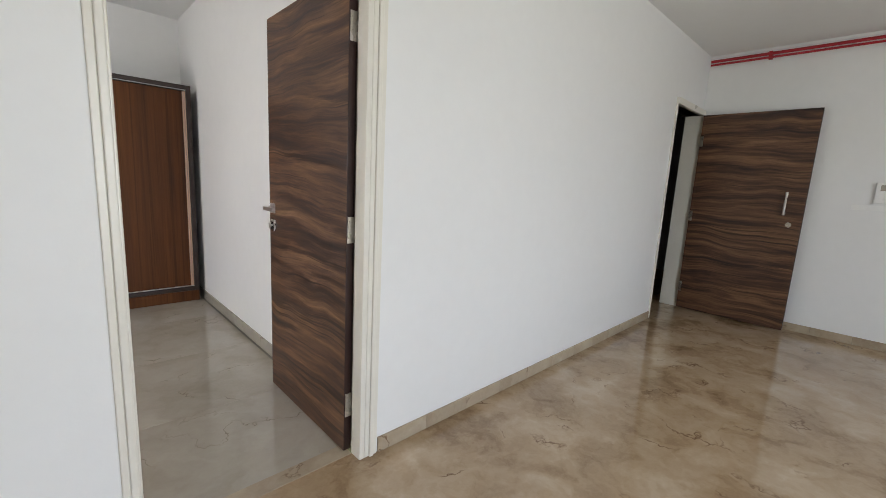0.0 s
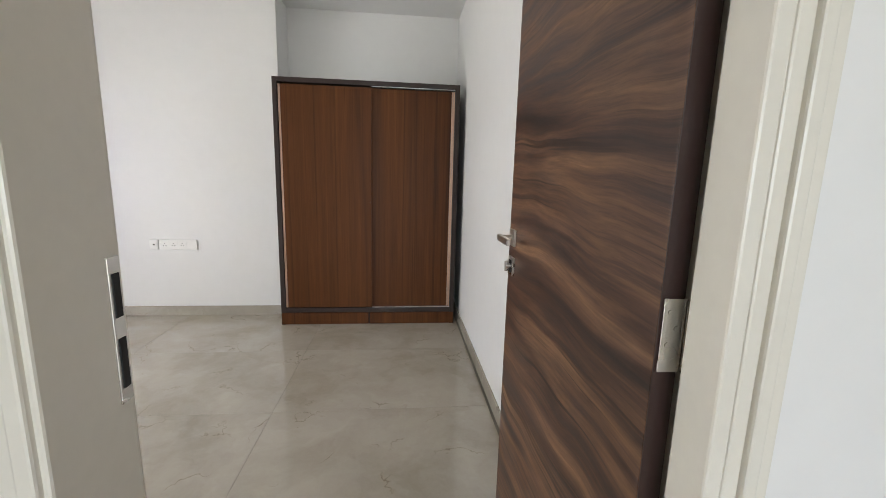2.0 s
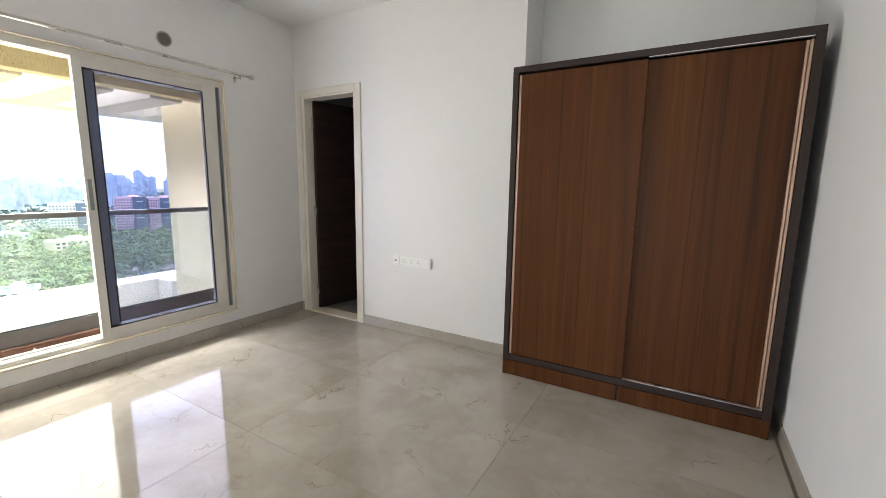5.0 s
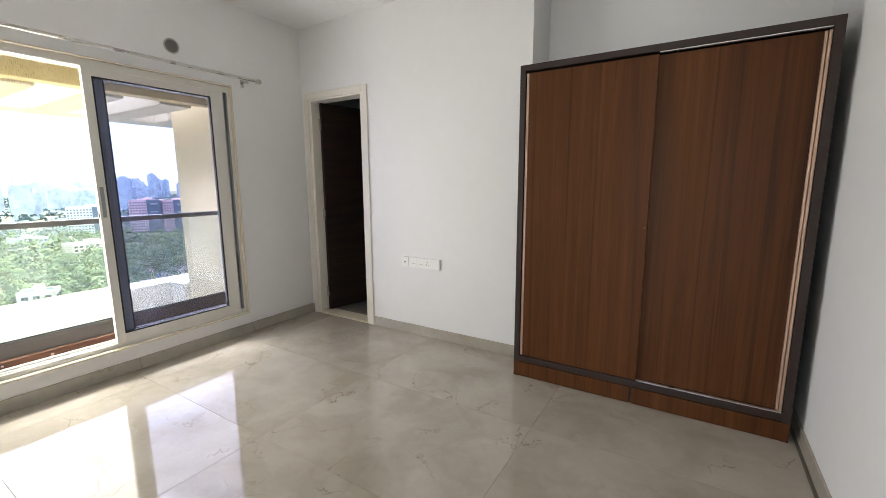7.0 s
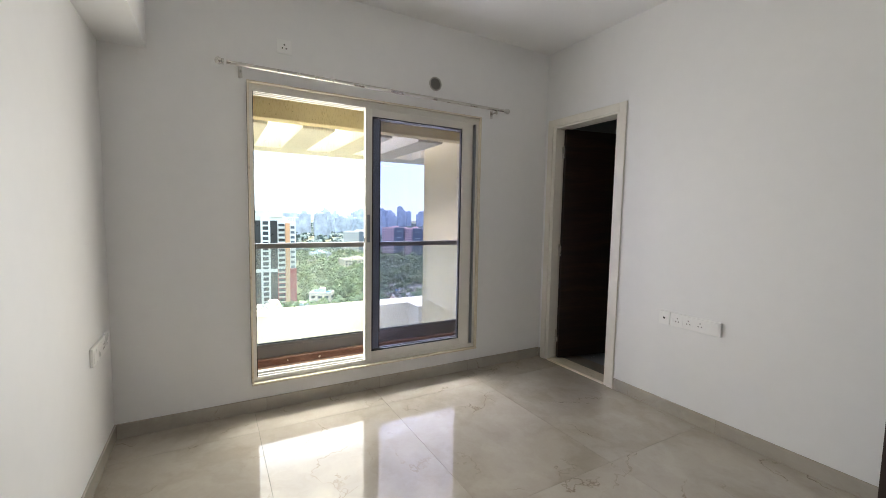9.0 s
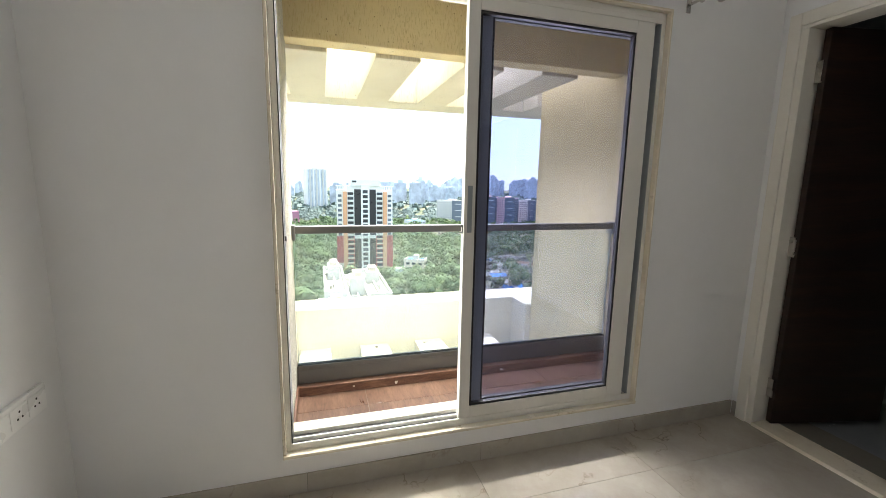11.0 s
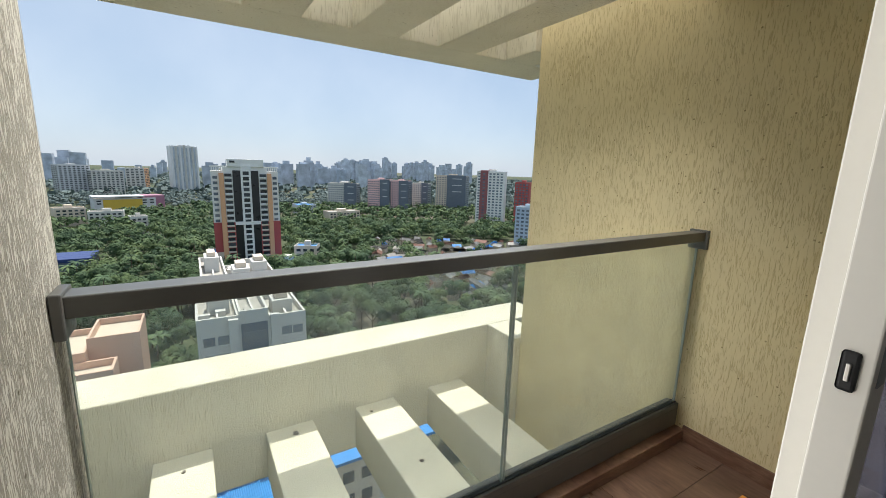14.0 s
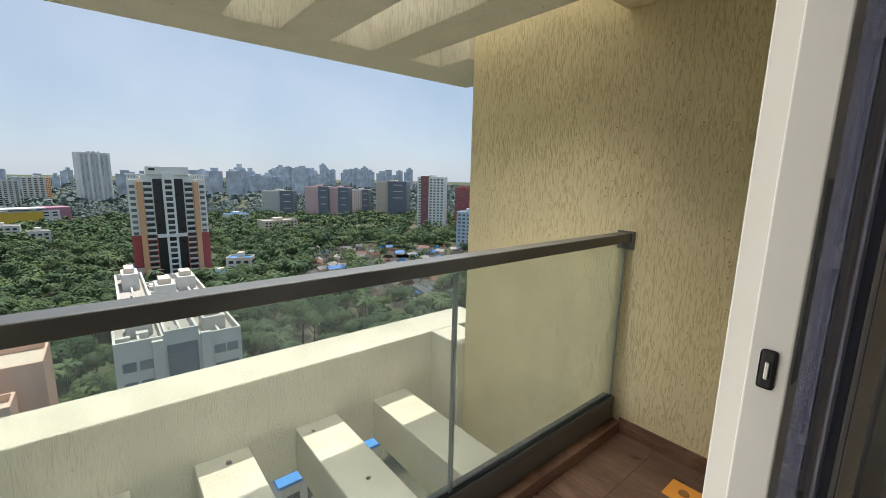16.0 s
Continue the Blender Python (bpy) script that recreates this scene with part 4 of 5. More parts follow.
def ground_mat():
    m, nt, bsdf = nodes_of("green_ground")
    v = coords(nt)
    big = noise_of(nt, v, 0.006, 5, 0.6)
    fine = noise_of(nt, v, 0.09, 5, 0.65)
    a = ramp(nt, big, ((0.35, (0.045, 0.065, 0.025)), (0.52, (0.075, 0.095, 0.04)), (0.62, (0.16, 0.14, 0.10)), (0.72, (0.06, 0.08, 0.035))))
    b = ramp(nt, fine, ((0.3, (0.45, 0.45, 0.45)), (0.7, (1.15, 1.15, 1.15))))
    nt.links.new(mixed(nt, 1.0, a, b, "MULTIPLY"), bsdf.inputs["Base Color"])
    bsdf.inputs["Roughness"].default_value = 0.95
    return m


bm = bmesh.new()
bmesh.ops.create_circle(bm, cap_ends=True, radius=4700, segments=96, matrix=Matrix.Translation((0, 0, GROUND_Z)))
structure("ground", bm, ground_mat(), "green city ground with earth patches", "ground")

B_WHITE = plain("offwhite_facade", (0.60, 0.585, 0.54), 0.8, vary=0.12, scale=0.15)
B_GREYW = plain("grey_white_facade", (0.60, 0.61, 0.61), 0.8, vary=0.15, scale=0.12)
B_PINK = plain("pink_facade", (0.76, 0.50, 0.49), 0.8, vary=0.1, scale=0.15)
B_RED = plain("red_facade", (0.42, 0.09, 0.085), 0.8, vary=0.15, scale=0.15)
B_ORANGE = plain("orange_facade", (0.72, 0.40, 0.22), 0.8, vary=0.1, scale=0.15)
B_SLATE = plain("slate_glass_facade", (0.13, 0.16, 0.20), 0.35, vary=0.15, scale=0.2)
B_BEIGE = plain("beige_facade", (0.66, 0.56, 0.45), 0.8, vary=0.12, scale=0.15)
# Blue-grey of the distant haze is put into this base colour.
B_FAR = varied("haze_tinted_concrete", ((0.46, 0.53, 0.62), (0.56, 0.62, 0.70), (0.50, 0.55, 0.62), (0.62, 0.68, 0.75)), 0.9, island=True, scale=0.06)
B_BLUE = plain("blue_sheet_roof", (0.035, 0.25, 0.62), 0.45, vary=0.15, scale=0.4)
B_NAVY = plain("navy_sheet_roof", (0.02, 0.045, 0.16), 0.5, vary=0.15, scale=0.3)
B_ROOF = plain("stained_terrace", (0.40, 0.38, 0.34), 0.9, vary=0.3, scale=0.25)
B_TIN = plain("grey_sheet_roof", (0.24, 0.24, 0.23), 0.7, vary=0.3, scale=0.3)
B_YELLOW = plain("yellow_panels", (0.62, 0.42, 0.06), 0.7, vary=0.1, scale=0.2)
B_MAUVE = plain("mauve_panels", (0.36, 0.17, 0.24), 0.7, vary=0.1, scale=0.2)
WIN = varied("dark_windows", ((0.018, 0.022, 0.028), (0.05, 0.06, 0.07), (0.03, 0.03, 0.03), (0.09, 0.10, 0.11)), 0.25)
WINL = varied("bluish_windows", ((0.10, 0.13, 0.17), (0.16, 0.19, 0.22), (0.22, 0.24, 0.26)), 0.25)


def house(name, cx, cy, turn, label, group=""):
    """A building's base, turned so that its local -y looks at the balcony, plus turn degrees."""
    ob = thing(name, (cx, cy, GROUND_Z), label, "building", group)
    d = EYE - Vector((cx, cy, 0))
    ob.rotation_euler = (0, 0, math.atan2(d.y, d.x) + math.pi / 2 + radians(turn))
    return ob


def local_part(name, bm, material, parent, label=""):
    """A part whose coordinates are given from the thing's own base."""
    ob = new(name, mesh_of(name, bm, material))
    ob.parent = parent
    return tagged(ob, label) if label else ob


def windows(parent, us, zs, w, h, y, material=WIN, side="y", proud=0.12):
    """Windows of one size on one face: at each place along it and at each height; they share one mesh."""
    if side == "y":
        me = mesh_of("window", boxes(((-w / 2, w / 2, -proud, 0.05, -h / 2, h / 2),)), material)
    else:
        me = mesh_of("window", boxes(((-proud, 0.05, -w / 2, w / 2, -h / 2, h / 2),)), material)
    for z in zs:
        for u in us:
            ob = new("window", me)
            ob.location = (u, y, z) if side == "y" else (y, u, z)
            ob.parent = parent


def steps(a, b, n):
    return [a + (b - a) * (i + 0.5) / n for i in range(n)]


def slab_block(name, cx, cy, w, d, top, turn, wall, label, floors, cols, side_cols=0, side_wall=None, glass=WIN, group="", fill=0.55, roof=None):
    """A plain block: walls, a roof slab with parapet, windows on the face and, where it shows, on one side."""
    ob = house(name, cx, cy, turn, label, group)
    h = top - GROUND_Z
    wallp = local_part("wall", boxes(((-w / 2, w / 2, 0, d, 0, h),)), wall, ob)
    local_part("roof", boxes(((-w / 2 + 0.3, w / 2 - 0.3, 0.3, d - 0.3, h, h + 0.15),)), roof or B_ROOF, ob)
    local_part("parapet", boxes(((-w / 2, w / 2, 0, 0.3, h, h + 1.1), (-w / 2, w / 2, d - 0.3, d, h, h + 1.1), (-w / 2, -w / 2 + 0.3, 0.3, d - 0.3, h, h + 1.1), (w / 2 - 0.3, w / 2, 0.3, d - 0.3, h, h + 1.1))), wall, ob)
    local_part("stair_head", boxes(((-w * 0.12, w * 0.14, d * 0.4, d * 0.75, h + 0.15, h + 3.2),), 0.1), wall, ob)
    fh = 3.0
    zs = [h - 1.7 - fh * i for i in range(floors)]
    if cols:
        windows(wallp, steps(-w / 2 + 0.6, w / 2 - 0.6, cols), zs, w / cols * fill, 1.55, 0, glass)
    if side_cols:
        s = 1 if turn < 0 else -1
        if side_wall:
            local_part("side_wall", boxes(((s * w / 2 - 0.01 if s > 0 else -w / 2 - 0.4, w / 2 + 0.4 if s > 0 else -w / 2 + 0.01, 0.2, d, 0, h + 0.6),)), side_wall, ob)
        me = mesh_of("window", boxes(((-0.5, 0.5, -d / side_cols * fill / 2, d / side_cols * fill / 2, -0.75, 0.75),)), glass)
        for z in zs:
            for v in steps(0.8, d - 0.8, side_cols):
                o = new("window", me)
                o.location = (s * w / 2, v, z)
                o.parent = wallp
    return ob


T_WHITE = plain("tower_white_facade", (0.80, 0.79, 0.75), 0.8, vary=0.1, scale=0.15)
T_GLASS = plain("tower_dark_glass", (0.022, 0.022, 0.024), 0.3, vary=0.2, scale=0.3)
B_PALE = plain("pale_tower_facade", (0.74, 0.74, 0.73), 0.8, vary=0.08, scale=0.1)

# the red, white and orange tower
T = house("apartment_tower", -262, 30, 4, "white tower with orange fins and red lower storeys")
H = 59.5
tw = local_part("wall", boxes(((-11.5, 11.5, 0, 20, 0, H), (-17.2, -11.5, 1.2, 18, 0, H - 2.5), (11.5, 17.2, 1.2, 18, 0, H - 2.5))), T_WHITE, T)
local_part("centre_bay", boxes(((-2.6, 2.6, -1.4, 0.1, 0, H + 1.0),), 0.1), T_WHITE, T, "white projecting stair bay")
for s in (-1, 1):
    a, b = sorted((s * 2.6, s * 6.6))
    local_part("glass_strip", boxes(((a, b, -0.25, 0.1, 0, H - 2.0),)), T_GLASS, T, "dark glazed strip")
    a, b = sorted((s * 11.0, s * 13.4))
    local_part("fin", boxes(((a, b, -1.3, 1.25, 0, H - 3.5),), 0.1), B_ORANGE, T, "orange vertical fin")
    a, b = sorted((s * 13.4, s * 17.4))
    local_part("red_base", boxes(((a, b, 0.9, 18.2, 0, H - 31),), 0.1), B_RED, T, "dark red lower wing")
    a, b = sorted((s * 6.6, s * 11.0))
    local_part("red_base", boxes(((a, b, -0.35, 0.1, 0, H - 31),)), B_RED, T, "dark red lower bay")
    for i in range(19):
        z = H - 5.0 - i * 3.0
        a, b = sorted((s * 6.9, s * 10.9))
        local_part("balcony", boxes(((a, b, -1.1, -0.35, z - 1.3, z - 0.45),), 0.05), T_WHITE if i < 9 else B_BEIGE, T)
    windows(tw, (s * 8.9,), [H - 4.6 - i * 3.0 for i in range(19)], 3.4, 1.6, -0.36)
    windows(tw, (s * 15.3,), [H - 6.0 - i * 3.0 for i in range(9)], 2.2, 1.5, 1.2, WINL)
windows(tw, (0,), [H - 3.4 - i * 3.0 for i in range(19)], 3.0, 2.0, -1.4)
local_part("band", boxes(((-6.6, 6.6, -1.7, -0.2, H - 32.4, H - 30.6),), 0.1), T_WHITE, T, "white cross band")
local_part("crown", boxes(((-9.0, 9.5, -0.8, 16, H, H + 4.2),), 0.15), T_WHITE, T, "white roof box")
local_part("sign", boxes(((-7.8, -5.2, -0.95, -0.79, H + 2.2, H + 3.3),)), T_GLASS, T, "small dark roof emblem")
for s in (-1, 1):
    for k in range(7):
        u = s * (10.0 + k * 1.1)
        local_part("crown_post", boxes(((u - 0.3, u + 0.3, 0.5, 1.2, H - 2.5, H - 0.4),)), T_WHITE, T)
    a, b = sorted((s * 9.6, s * 17.6))
    local_part("crown_beam", boxes(((a, b, 0.3, 1.4, H - 0.4, H + 0.4),), 0.05), T_WHITE, T)

# the near white block with terraces
W = thing("terrace_block", (-96, 10.5, GROUND_Z), "white apartment block with stepped roof terraces", "building")
wz = -24.0 - GROUND_Z
rows = ((7, 22, -8.2, -2.2, wz), (-4, 22, -2.2, 2.2, wz + 0.6), (7, 22, 2.2, 8.2, wz - 0.8), (-20, 7, -7.0, -2.2, wz + 1.4), (-20, 7, 2.2, 7.4, wz + 0.3), (-22, -4, -2.2, 2.2, wz - 1.5))
ww = None
for a, b, c, d, h in rows:
    p = local_part("wall", boxes(((a, b, c, d, 0, h),)), B_WHITE, W)
    ww = ww or p
    local_part("terrace", boxes(((a + 0.35, b - 0.35, c + 0.35, d - 0.35, h, h + 0.1),)), B_ROOF, W, "grey stained roof terrace")
    local_part("parapet", boxes(((a, a + 0.35, c, d, h, h + 1.2), (b - 0.35, b, c, d, h, h + 1.2), (a + 0.35, b - 0.35, c, c + 0.35, h, h + 1.2), (a + 0.35, b - 0.35, d - 0.35, d, h, h + 1.2))), B_WHITE, W)
for a, b, c, d, h, k in ((13, 17, -6.5, -3.2, wz, 2.8), (0, 5, -1.5, 1.6, wz + 0.6, 4.2), (-12, -7, 3.2, 6.4, wz + 0.3, 3.0), (-14, -8, -6, -3.2, wz + 1.4, 3.4), (14, 18, 3.4, 6.8, wz - 0.8, 2.4)):
    local_part("stair_head", boxes(((a, b, c, d, h, h + k),), 0.12), B_WHITE, W)
    local_part("tank", boxes(((a + 0.8, b - 0.8, c + 0.6, d - 0.6, h + k, h + k + 1.0),), 0.1), B_BEIGE, W, "roof water tank")
clutter = np.random.default_rng(11)
for a, b, c, d, h in rows:
    for _ in range(4):
        u, v = clutter.uniform(a + 1.2, b - 1.6), clutter.uniform(c + 0.9, d - 1.1)
        p, q, t = clutter.uniform(0.3, 1.3), clutter.uniform(0.2, 0.9), clutter.uniform(0.5, 1.5)
        local_part("roof_box", boxes(((u - p, u + p, v - q, v + q, h + 0.1, h + 0.1 + t),), 0.04), B_ROOF if t < 0.9 else B_WHITE, W)
    local_part("cross_wall", boxes(((a + 0.35, b - 0.35, (c + d) / 2 - 0.15, (c + d) / 2 + 0.15, h + 0.1, h + 0.9),)), B_WHITE, W)
# No real recess: a flat slab whose dark colour gives its shade.
local_part("recess", boxes(((21.5, 22.06, -2.0, 2.0, 0, wz - 0.4),)), B_SLATE, W, "flat dark slab standing for the shaded stairwell recess")
for s in (-1, 1):
    local_part("pilaster", boxes(((22.0, 22.8, s * 3.1 - 0.7, s * 3.1 + 0.7, 0, wz + 0.8),), 0.05), B_WHITE, W)
me = mesh_of("window", boxes(((-0.06, 0.1, -0.8, 0.8, -0.7, 0.7),)), WINL)
for i in range(11):
    for v in (-6.6, -4.6, 5.0, 6.8):
        o = new("window", me)
        o.location = (22.02, v, wz - 2.6 - i * 3.0)
        o.parent = ww
    for v in (-0.9, 0.9):
        o = new("window", me)
        o.location = (22.08, v, wz - 2.6 - i * 3.0)
        o.parent = ww


def sheet_roof(name, x0, x1, y0, y1, z, rise, material, label):
    """A low gabled shed roof of ribbed sheet on short walls; ribs run down the slope."""
    ob = thing(name, ((x0 + x1) / 2, (y0 + y1) / 2, GROUND_Z), label, "shed")
    bm = bmesh.new()
    n = int((y1 - y0) / 0.30)
    xm = (x0 + x1) / 2
    for side in ((x0, xm), (xm, x1)):
        za, zb = (z, z + rise) if side[0] == x0 else (z + rise, z)
        lo, hi = [], []
        for k in range(2 * n + 1):
            y = y0 + (y1 - y0) * k / (2 * n)
            e = 0.07 if k % 2 else 0.0
            lo.append(bm.verts.new((side[0], y, za + e)))
            hi.append(bm.verts.new((side[1], y, zb + e)))
        for k in range(2 * n):
            bm.faces.new((lo[k], hi[k], hi[k + 1], lo[k + 1]))
    part("roof", bm, material, ob)
    part("wall", boxes(((x0 + 0.4, x1 - 0.4, y0 + 0.4, y1 - 0.4, GROUND_Z, z - 0.1),)), B_BEIGE, ob)
    return ob


sheet_roof("shed", -67.5, -56.0, 1.0, 10.6, -48.0, 0.9, B_BLUE, "factory shed with a bright blue ribbed roof")
sheet_roof("shed", -54.5, -46.0, 1.5, 11.5, -48.6, 0.7, B_BLUE, "factory shed with a bright blue ribbed roof and hatch")
sheet_roof("shed", -70.0, -50.0, -9.6, -6.0, -48.0, 0.5, B_BLUE, "long lean-to with a bright blue ribbed roof")
hatch = thing("roof_hatch", (-52.6, 5.0, -48.2), "small blue metal hatch on the shed roof", "hatch")
part("lid", boxes(((-53.4, -51.8, 4.2, 5.6, -48.1, -47.0),), 0.08), B_BLUE, hatch)
pinkb = thing("pink_building", (-52, 21, GROUND_Z), "pinkish apartment block with barred windows and blue roof sheets", "building")
pw = part("wall", boxes(((-60, -44, 15, 20.0, GROUND_Z, -31.5), (-60, -45.5, 20.0, 21.4, GROUND_Z, -31.5), (-60, -44, 21.4, 27, GROUND_Z, -31.5))), B_BEIGE, pinkb)
part("roof", boxes(((-60.5, -43.4, 14.5, 27.5, -31.5, -31.1),), 0.05), B_BLUE, pinkb, "blue roof sheet")
for i in range(9):
    for v in (16.2, 18.4, 22.8, 25.2):
        part("window", boxes(((-44.02, -43.9, v - 0.65, v + 0.65, -34.4 - 3 * i, -33.0 - 3 * i),)), WIN, pw)
    part("slab_edge", boxes(((-45.4, -43.7, 20.0, 21.4, -35.2 - 3 * i, -34.9 - 3 * i),)), B_WHITE, pinkb)
B_PEACH = plain("peach_facade", (0.70, 0.47, 0.36), 0.8, vary=0.12, scale=0.3)
peach = thing("peach_building", (-88, -14, GROUND_Z), "peach apartment block with walled roof terrace", "building")
for a, b, c, d, h in ((-96, -84, -22, -13, -30), (-84, -79, -19, -9, -31.5), (-96, -86, -13, -6, -28.5)):
    part("wall", boxes(((a, b, c, d, GROUND_Z, h),)), B_PEACH, peach)
    part("terrace", boxes(((a + 0.4, b - 0.4, c + 0.4, d - 0.4, h, h + 0.1),)), B_BEIGE, peach, "beige roof terrace")
    part("parapet", boxes(((a, a + 0.35, c, d, h, h + 1.2), (b - 0.35, b, c, d, h, h + 1.2), (a + 0.35, b - 0.35, c, c + 0.35, h, h + 1.2), (a + 0.35, b - 0.35, d - 0.35, d, h, h + 1.2))), B_PEACH, peach)


def platform_roof(a, b, wide, z, label):
    """A long low gabled shed of grey sheet between two ground points."""
    a, b = Vector(a), Vector(b)
    half = (b - a).length / 2
    ob = thing("platform_shed", ((a.x + b.x) / 2, (a.y + b.y) / 2, GROUND_Z), label, "shed", "platform sheds")
    ob.rotation_euler = (0, 0, math.atan2(b.y - a.y, b.x - a.x))
    h = z - GROUND_Z
    for s in (-1, 1):
        bm = bmesh.new()
        v = [bm.verts.new(c) for c in ((-half, 0, h + 0.9), (half, 0, h + 0.9), (half, s * wide / 2, h), (-half, s * wide / 2, h))]
        bm.faces.new(v)
        bmesh.ops.solidify(bm, geom=bm.faces[:], thickness=0.12)
        local_part("roof", bm, B_TIN, ob)
    local_part("wall", boxes(((-half + 0.5, half - 0.5, -wide / 2 + 0.5, wide / 2 - 0.5, 0, h - 0.05),)), B_ROOF, ob)


for a, b, wide in (((-173.3, 125.4), (-133.5, 118.0), 4.2), ((-168.3, 136.1), (-138.9, 131.1), 3.6), ((-165.7, 111.6), (-146.6, 109.5), 3.2)):
    platform_roof(a, b, wide, -55.0, "long grey sheet-roofed platform shed")

# middle distance
grey = slab_block("grey_tower", -975, -3, 46, 40, 28, 10, B_PALE, "tall grey-white tower with upright ribs", 0, 0)
for k in range(7):
    u = -21 + k * 7
    local_part("rib", boxes(((u - 1.4, u + 1.4, -2.2, 0.2, 0, 28 - GROUND_Z + (3 if k in (2, 3, 4) else 0)),)), B_WHITE if k % 2 else B_PALE, grey)
    if k < 6:
        # Strips share the haze-tinted colour of the far towers.
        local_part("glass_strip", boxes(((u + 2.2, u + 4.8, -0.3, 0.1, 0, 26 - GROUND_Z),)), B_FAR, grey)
slab_block("apartment_block", -896, -157, 42, 26, -12, 18, B_GREYW, "grey-white apartment block with dark balconies", 14, 7, 3)
slab_block("apartment_block", -892, -114, 44, 26, -20, 14, B_WHITE, "off-white apartment block with dark windows", 12, 7, 3)
slab_block("apartment_block", -963, -84, 30, 26, -16, -16, B_WHITE, "white apartment block with a beige side", 13, 4, 3, B_ORANGE)
school = slab_block("school_building", -620, -64, 60, 22, -46, 12, B_GREYW, "low pale building with a yellow front and mauve hall", 2, 8)
local_part("canopy", boxes(((-31, 18, -3, 20, 17.2, 18.6),), 0.3), B_GREYW, school, "wide pale roof canopy")
local_part("yellow_front", boxes(((-22, 16, -0.8, 0.1, 3, 14.5),), 0.2), B_YELLOW, school, "yellow panelled front")
local_part("mauve_hall", boxes(((16, 40, 1, 24, 0, 18.5),), 0.4), B_MAUVE, school, "mauve clad hall")
slab_block("small_block", -497, -92, 22, 16, -45, 10, B_BEIGE, "pinkish low apartment block", 4, 5)
slab_block("small_block", -489, -66, 26, 14, -48, -6, B_WHITE, "white low apartment block", 3, 6)
slab_block("small_block", -431, -36, 12, 12, -47, 8, B_WHITE, "white low house with dark windows", 3, 3)
navy = thing("warehouse", (-284, -54, GROUND_Z), "warehouse with a dark navy roof", "warehouse")
part("wall", boxes(((-296, -272, -72, -44, GROUND_Z, -51),)), B_SLATE, navy)
for k in range(4):
    part("roof_bay", boxes(((-296.5 + k * 6.2, -291.0 + k * 6.2, -72.5, -43.5, -51, -49.6 + 0.2 * k),), 0.3), B_NAVY, navy)
def office(cx, cy, w, d, top, turn, wall, label, floors, cols, slate=0.42):
    """A gridded block whose front ends in a proud slate bay with pale cross bars."""
    ob = slab_block("office_block", cx, cy, w, d, top, turn, wall, label, floors, 0, 3, B_SLATE, WINL)
    h = top - GROUND_Z
    face = ob.children[0]
    edge = w / 2 - w * slate
    windows(face, steps(-w / 2 + 0.5, edge - 0.3, cols), [h - 1.9 - 3.0 * i for i in range(floors)], (w - w * slate) / cols * 0.5, 1.4, 0, WINL)
    bay = local_part("slate_bay", boxes(((edge, w / 2 + 0.2, -1.6, 0.1, 0, h + 1.6),), 0.1), B_SLATE, ob, "slate clad bay")
    for i in range(3):
        local_part("cross_bar", boxes(((edge + w * slate * 0.3, w / 2 - w * slate * 0.2, -1.9, -1.5, h - 4 - 9 * i, h - 3 - 9 * i),)), B_GREYW, bay, "pale cross bar")
    return ob


office(-570, 183, 40, 22, -24, -14, B_WHITE, "white gridded block with a slate bay", 10, 8)
office(-533, 222, 30, 24, -17, -14, B_PINK, "pink and white gridded block with a slate bay", 12, 6)
office(-521, 247, 26, 24, -18, -14, B_PINK, "pink gridded block joined to its twin", 12, 5, 0.5)
office(-548, 293, 26, 20, -22, -14, B_WHITE, "white gridded block with a slate bay", 11, 5, 0.36)
office(-507, 322, 44, 22, -9, -14, B_BEIGE, "beige gridded tower with a broad slate bay", 15, 4, 0.62)
B_MAROON = plain("maroon_facade", (0.30, 0.11, 0.11), 0.8, vary=0.1, scale=0.2)
rt = slab_block("red_white_tower", -361, 280, 30, 18, -1, -12, T_WHITE, "white tower with a red upright stripe", 17, 7, 0, None, WINL)
local_part("red_stripe", boxes(((-11, -2.5, -0.5, 6, 0, 59.7 + 2),), 0.1), B_MAROON, rt, "maroon facade stripe")
windows(rt, (-6.8,), [58 - 3 * i for i in range(17)], 2.4, 1.6, -0.52, WINL)
slab_block("blue_white_block", -249, 230, 16, 16, -28, -14, plain("pale_blue_facade", (0.42, 0.52, 0.62), 0.8, vary=0.1, scale=0.2), "pale blue and white banded block", 8, 4, 0, None, WINL)
slab_block("red_block", -352, 318, 16, 16, -12, -12, B_RED, "red and white tower partly behind", 10, 4, 0, None, WINL)
slab_block("low_block", -541, 128, 24, 20, -50, 20, B_GREYW, "low shed with a blue roof", 1, 6, 0, None, WINL, roof=B_BLUE)
slab_block("low_block", -444, 146, 36, 18, -49, 24, B_BEIGE, "long low beige school block", 3, 9)
slab_block("small_block", -252, 59, 13, 10, -47.5, -14, B_BEIGE, "small beige block with a blue roof", 4, 3, 2, roof=B_BLUE)
slab_block("low_block", -246, 48, 16, 14, -55, 0, B_WHITE, "low white hall with a blue roof", 1, 3, roof=B_BLUE)
slab_block("low_block", -262, 20, 20, 16, -50, 6, B_BEIGE, "podium block with a blue roof before the tower", 2, 4, roof=B_BLUE)

# far towers along the horizon
rng = np.random.default_rng(7)
bm = bmesh.new()
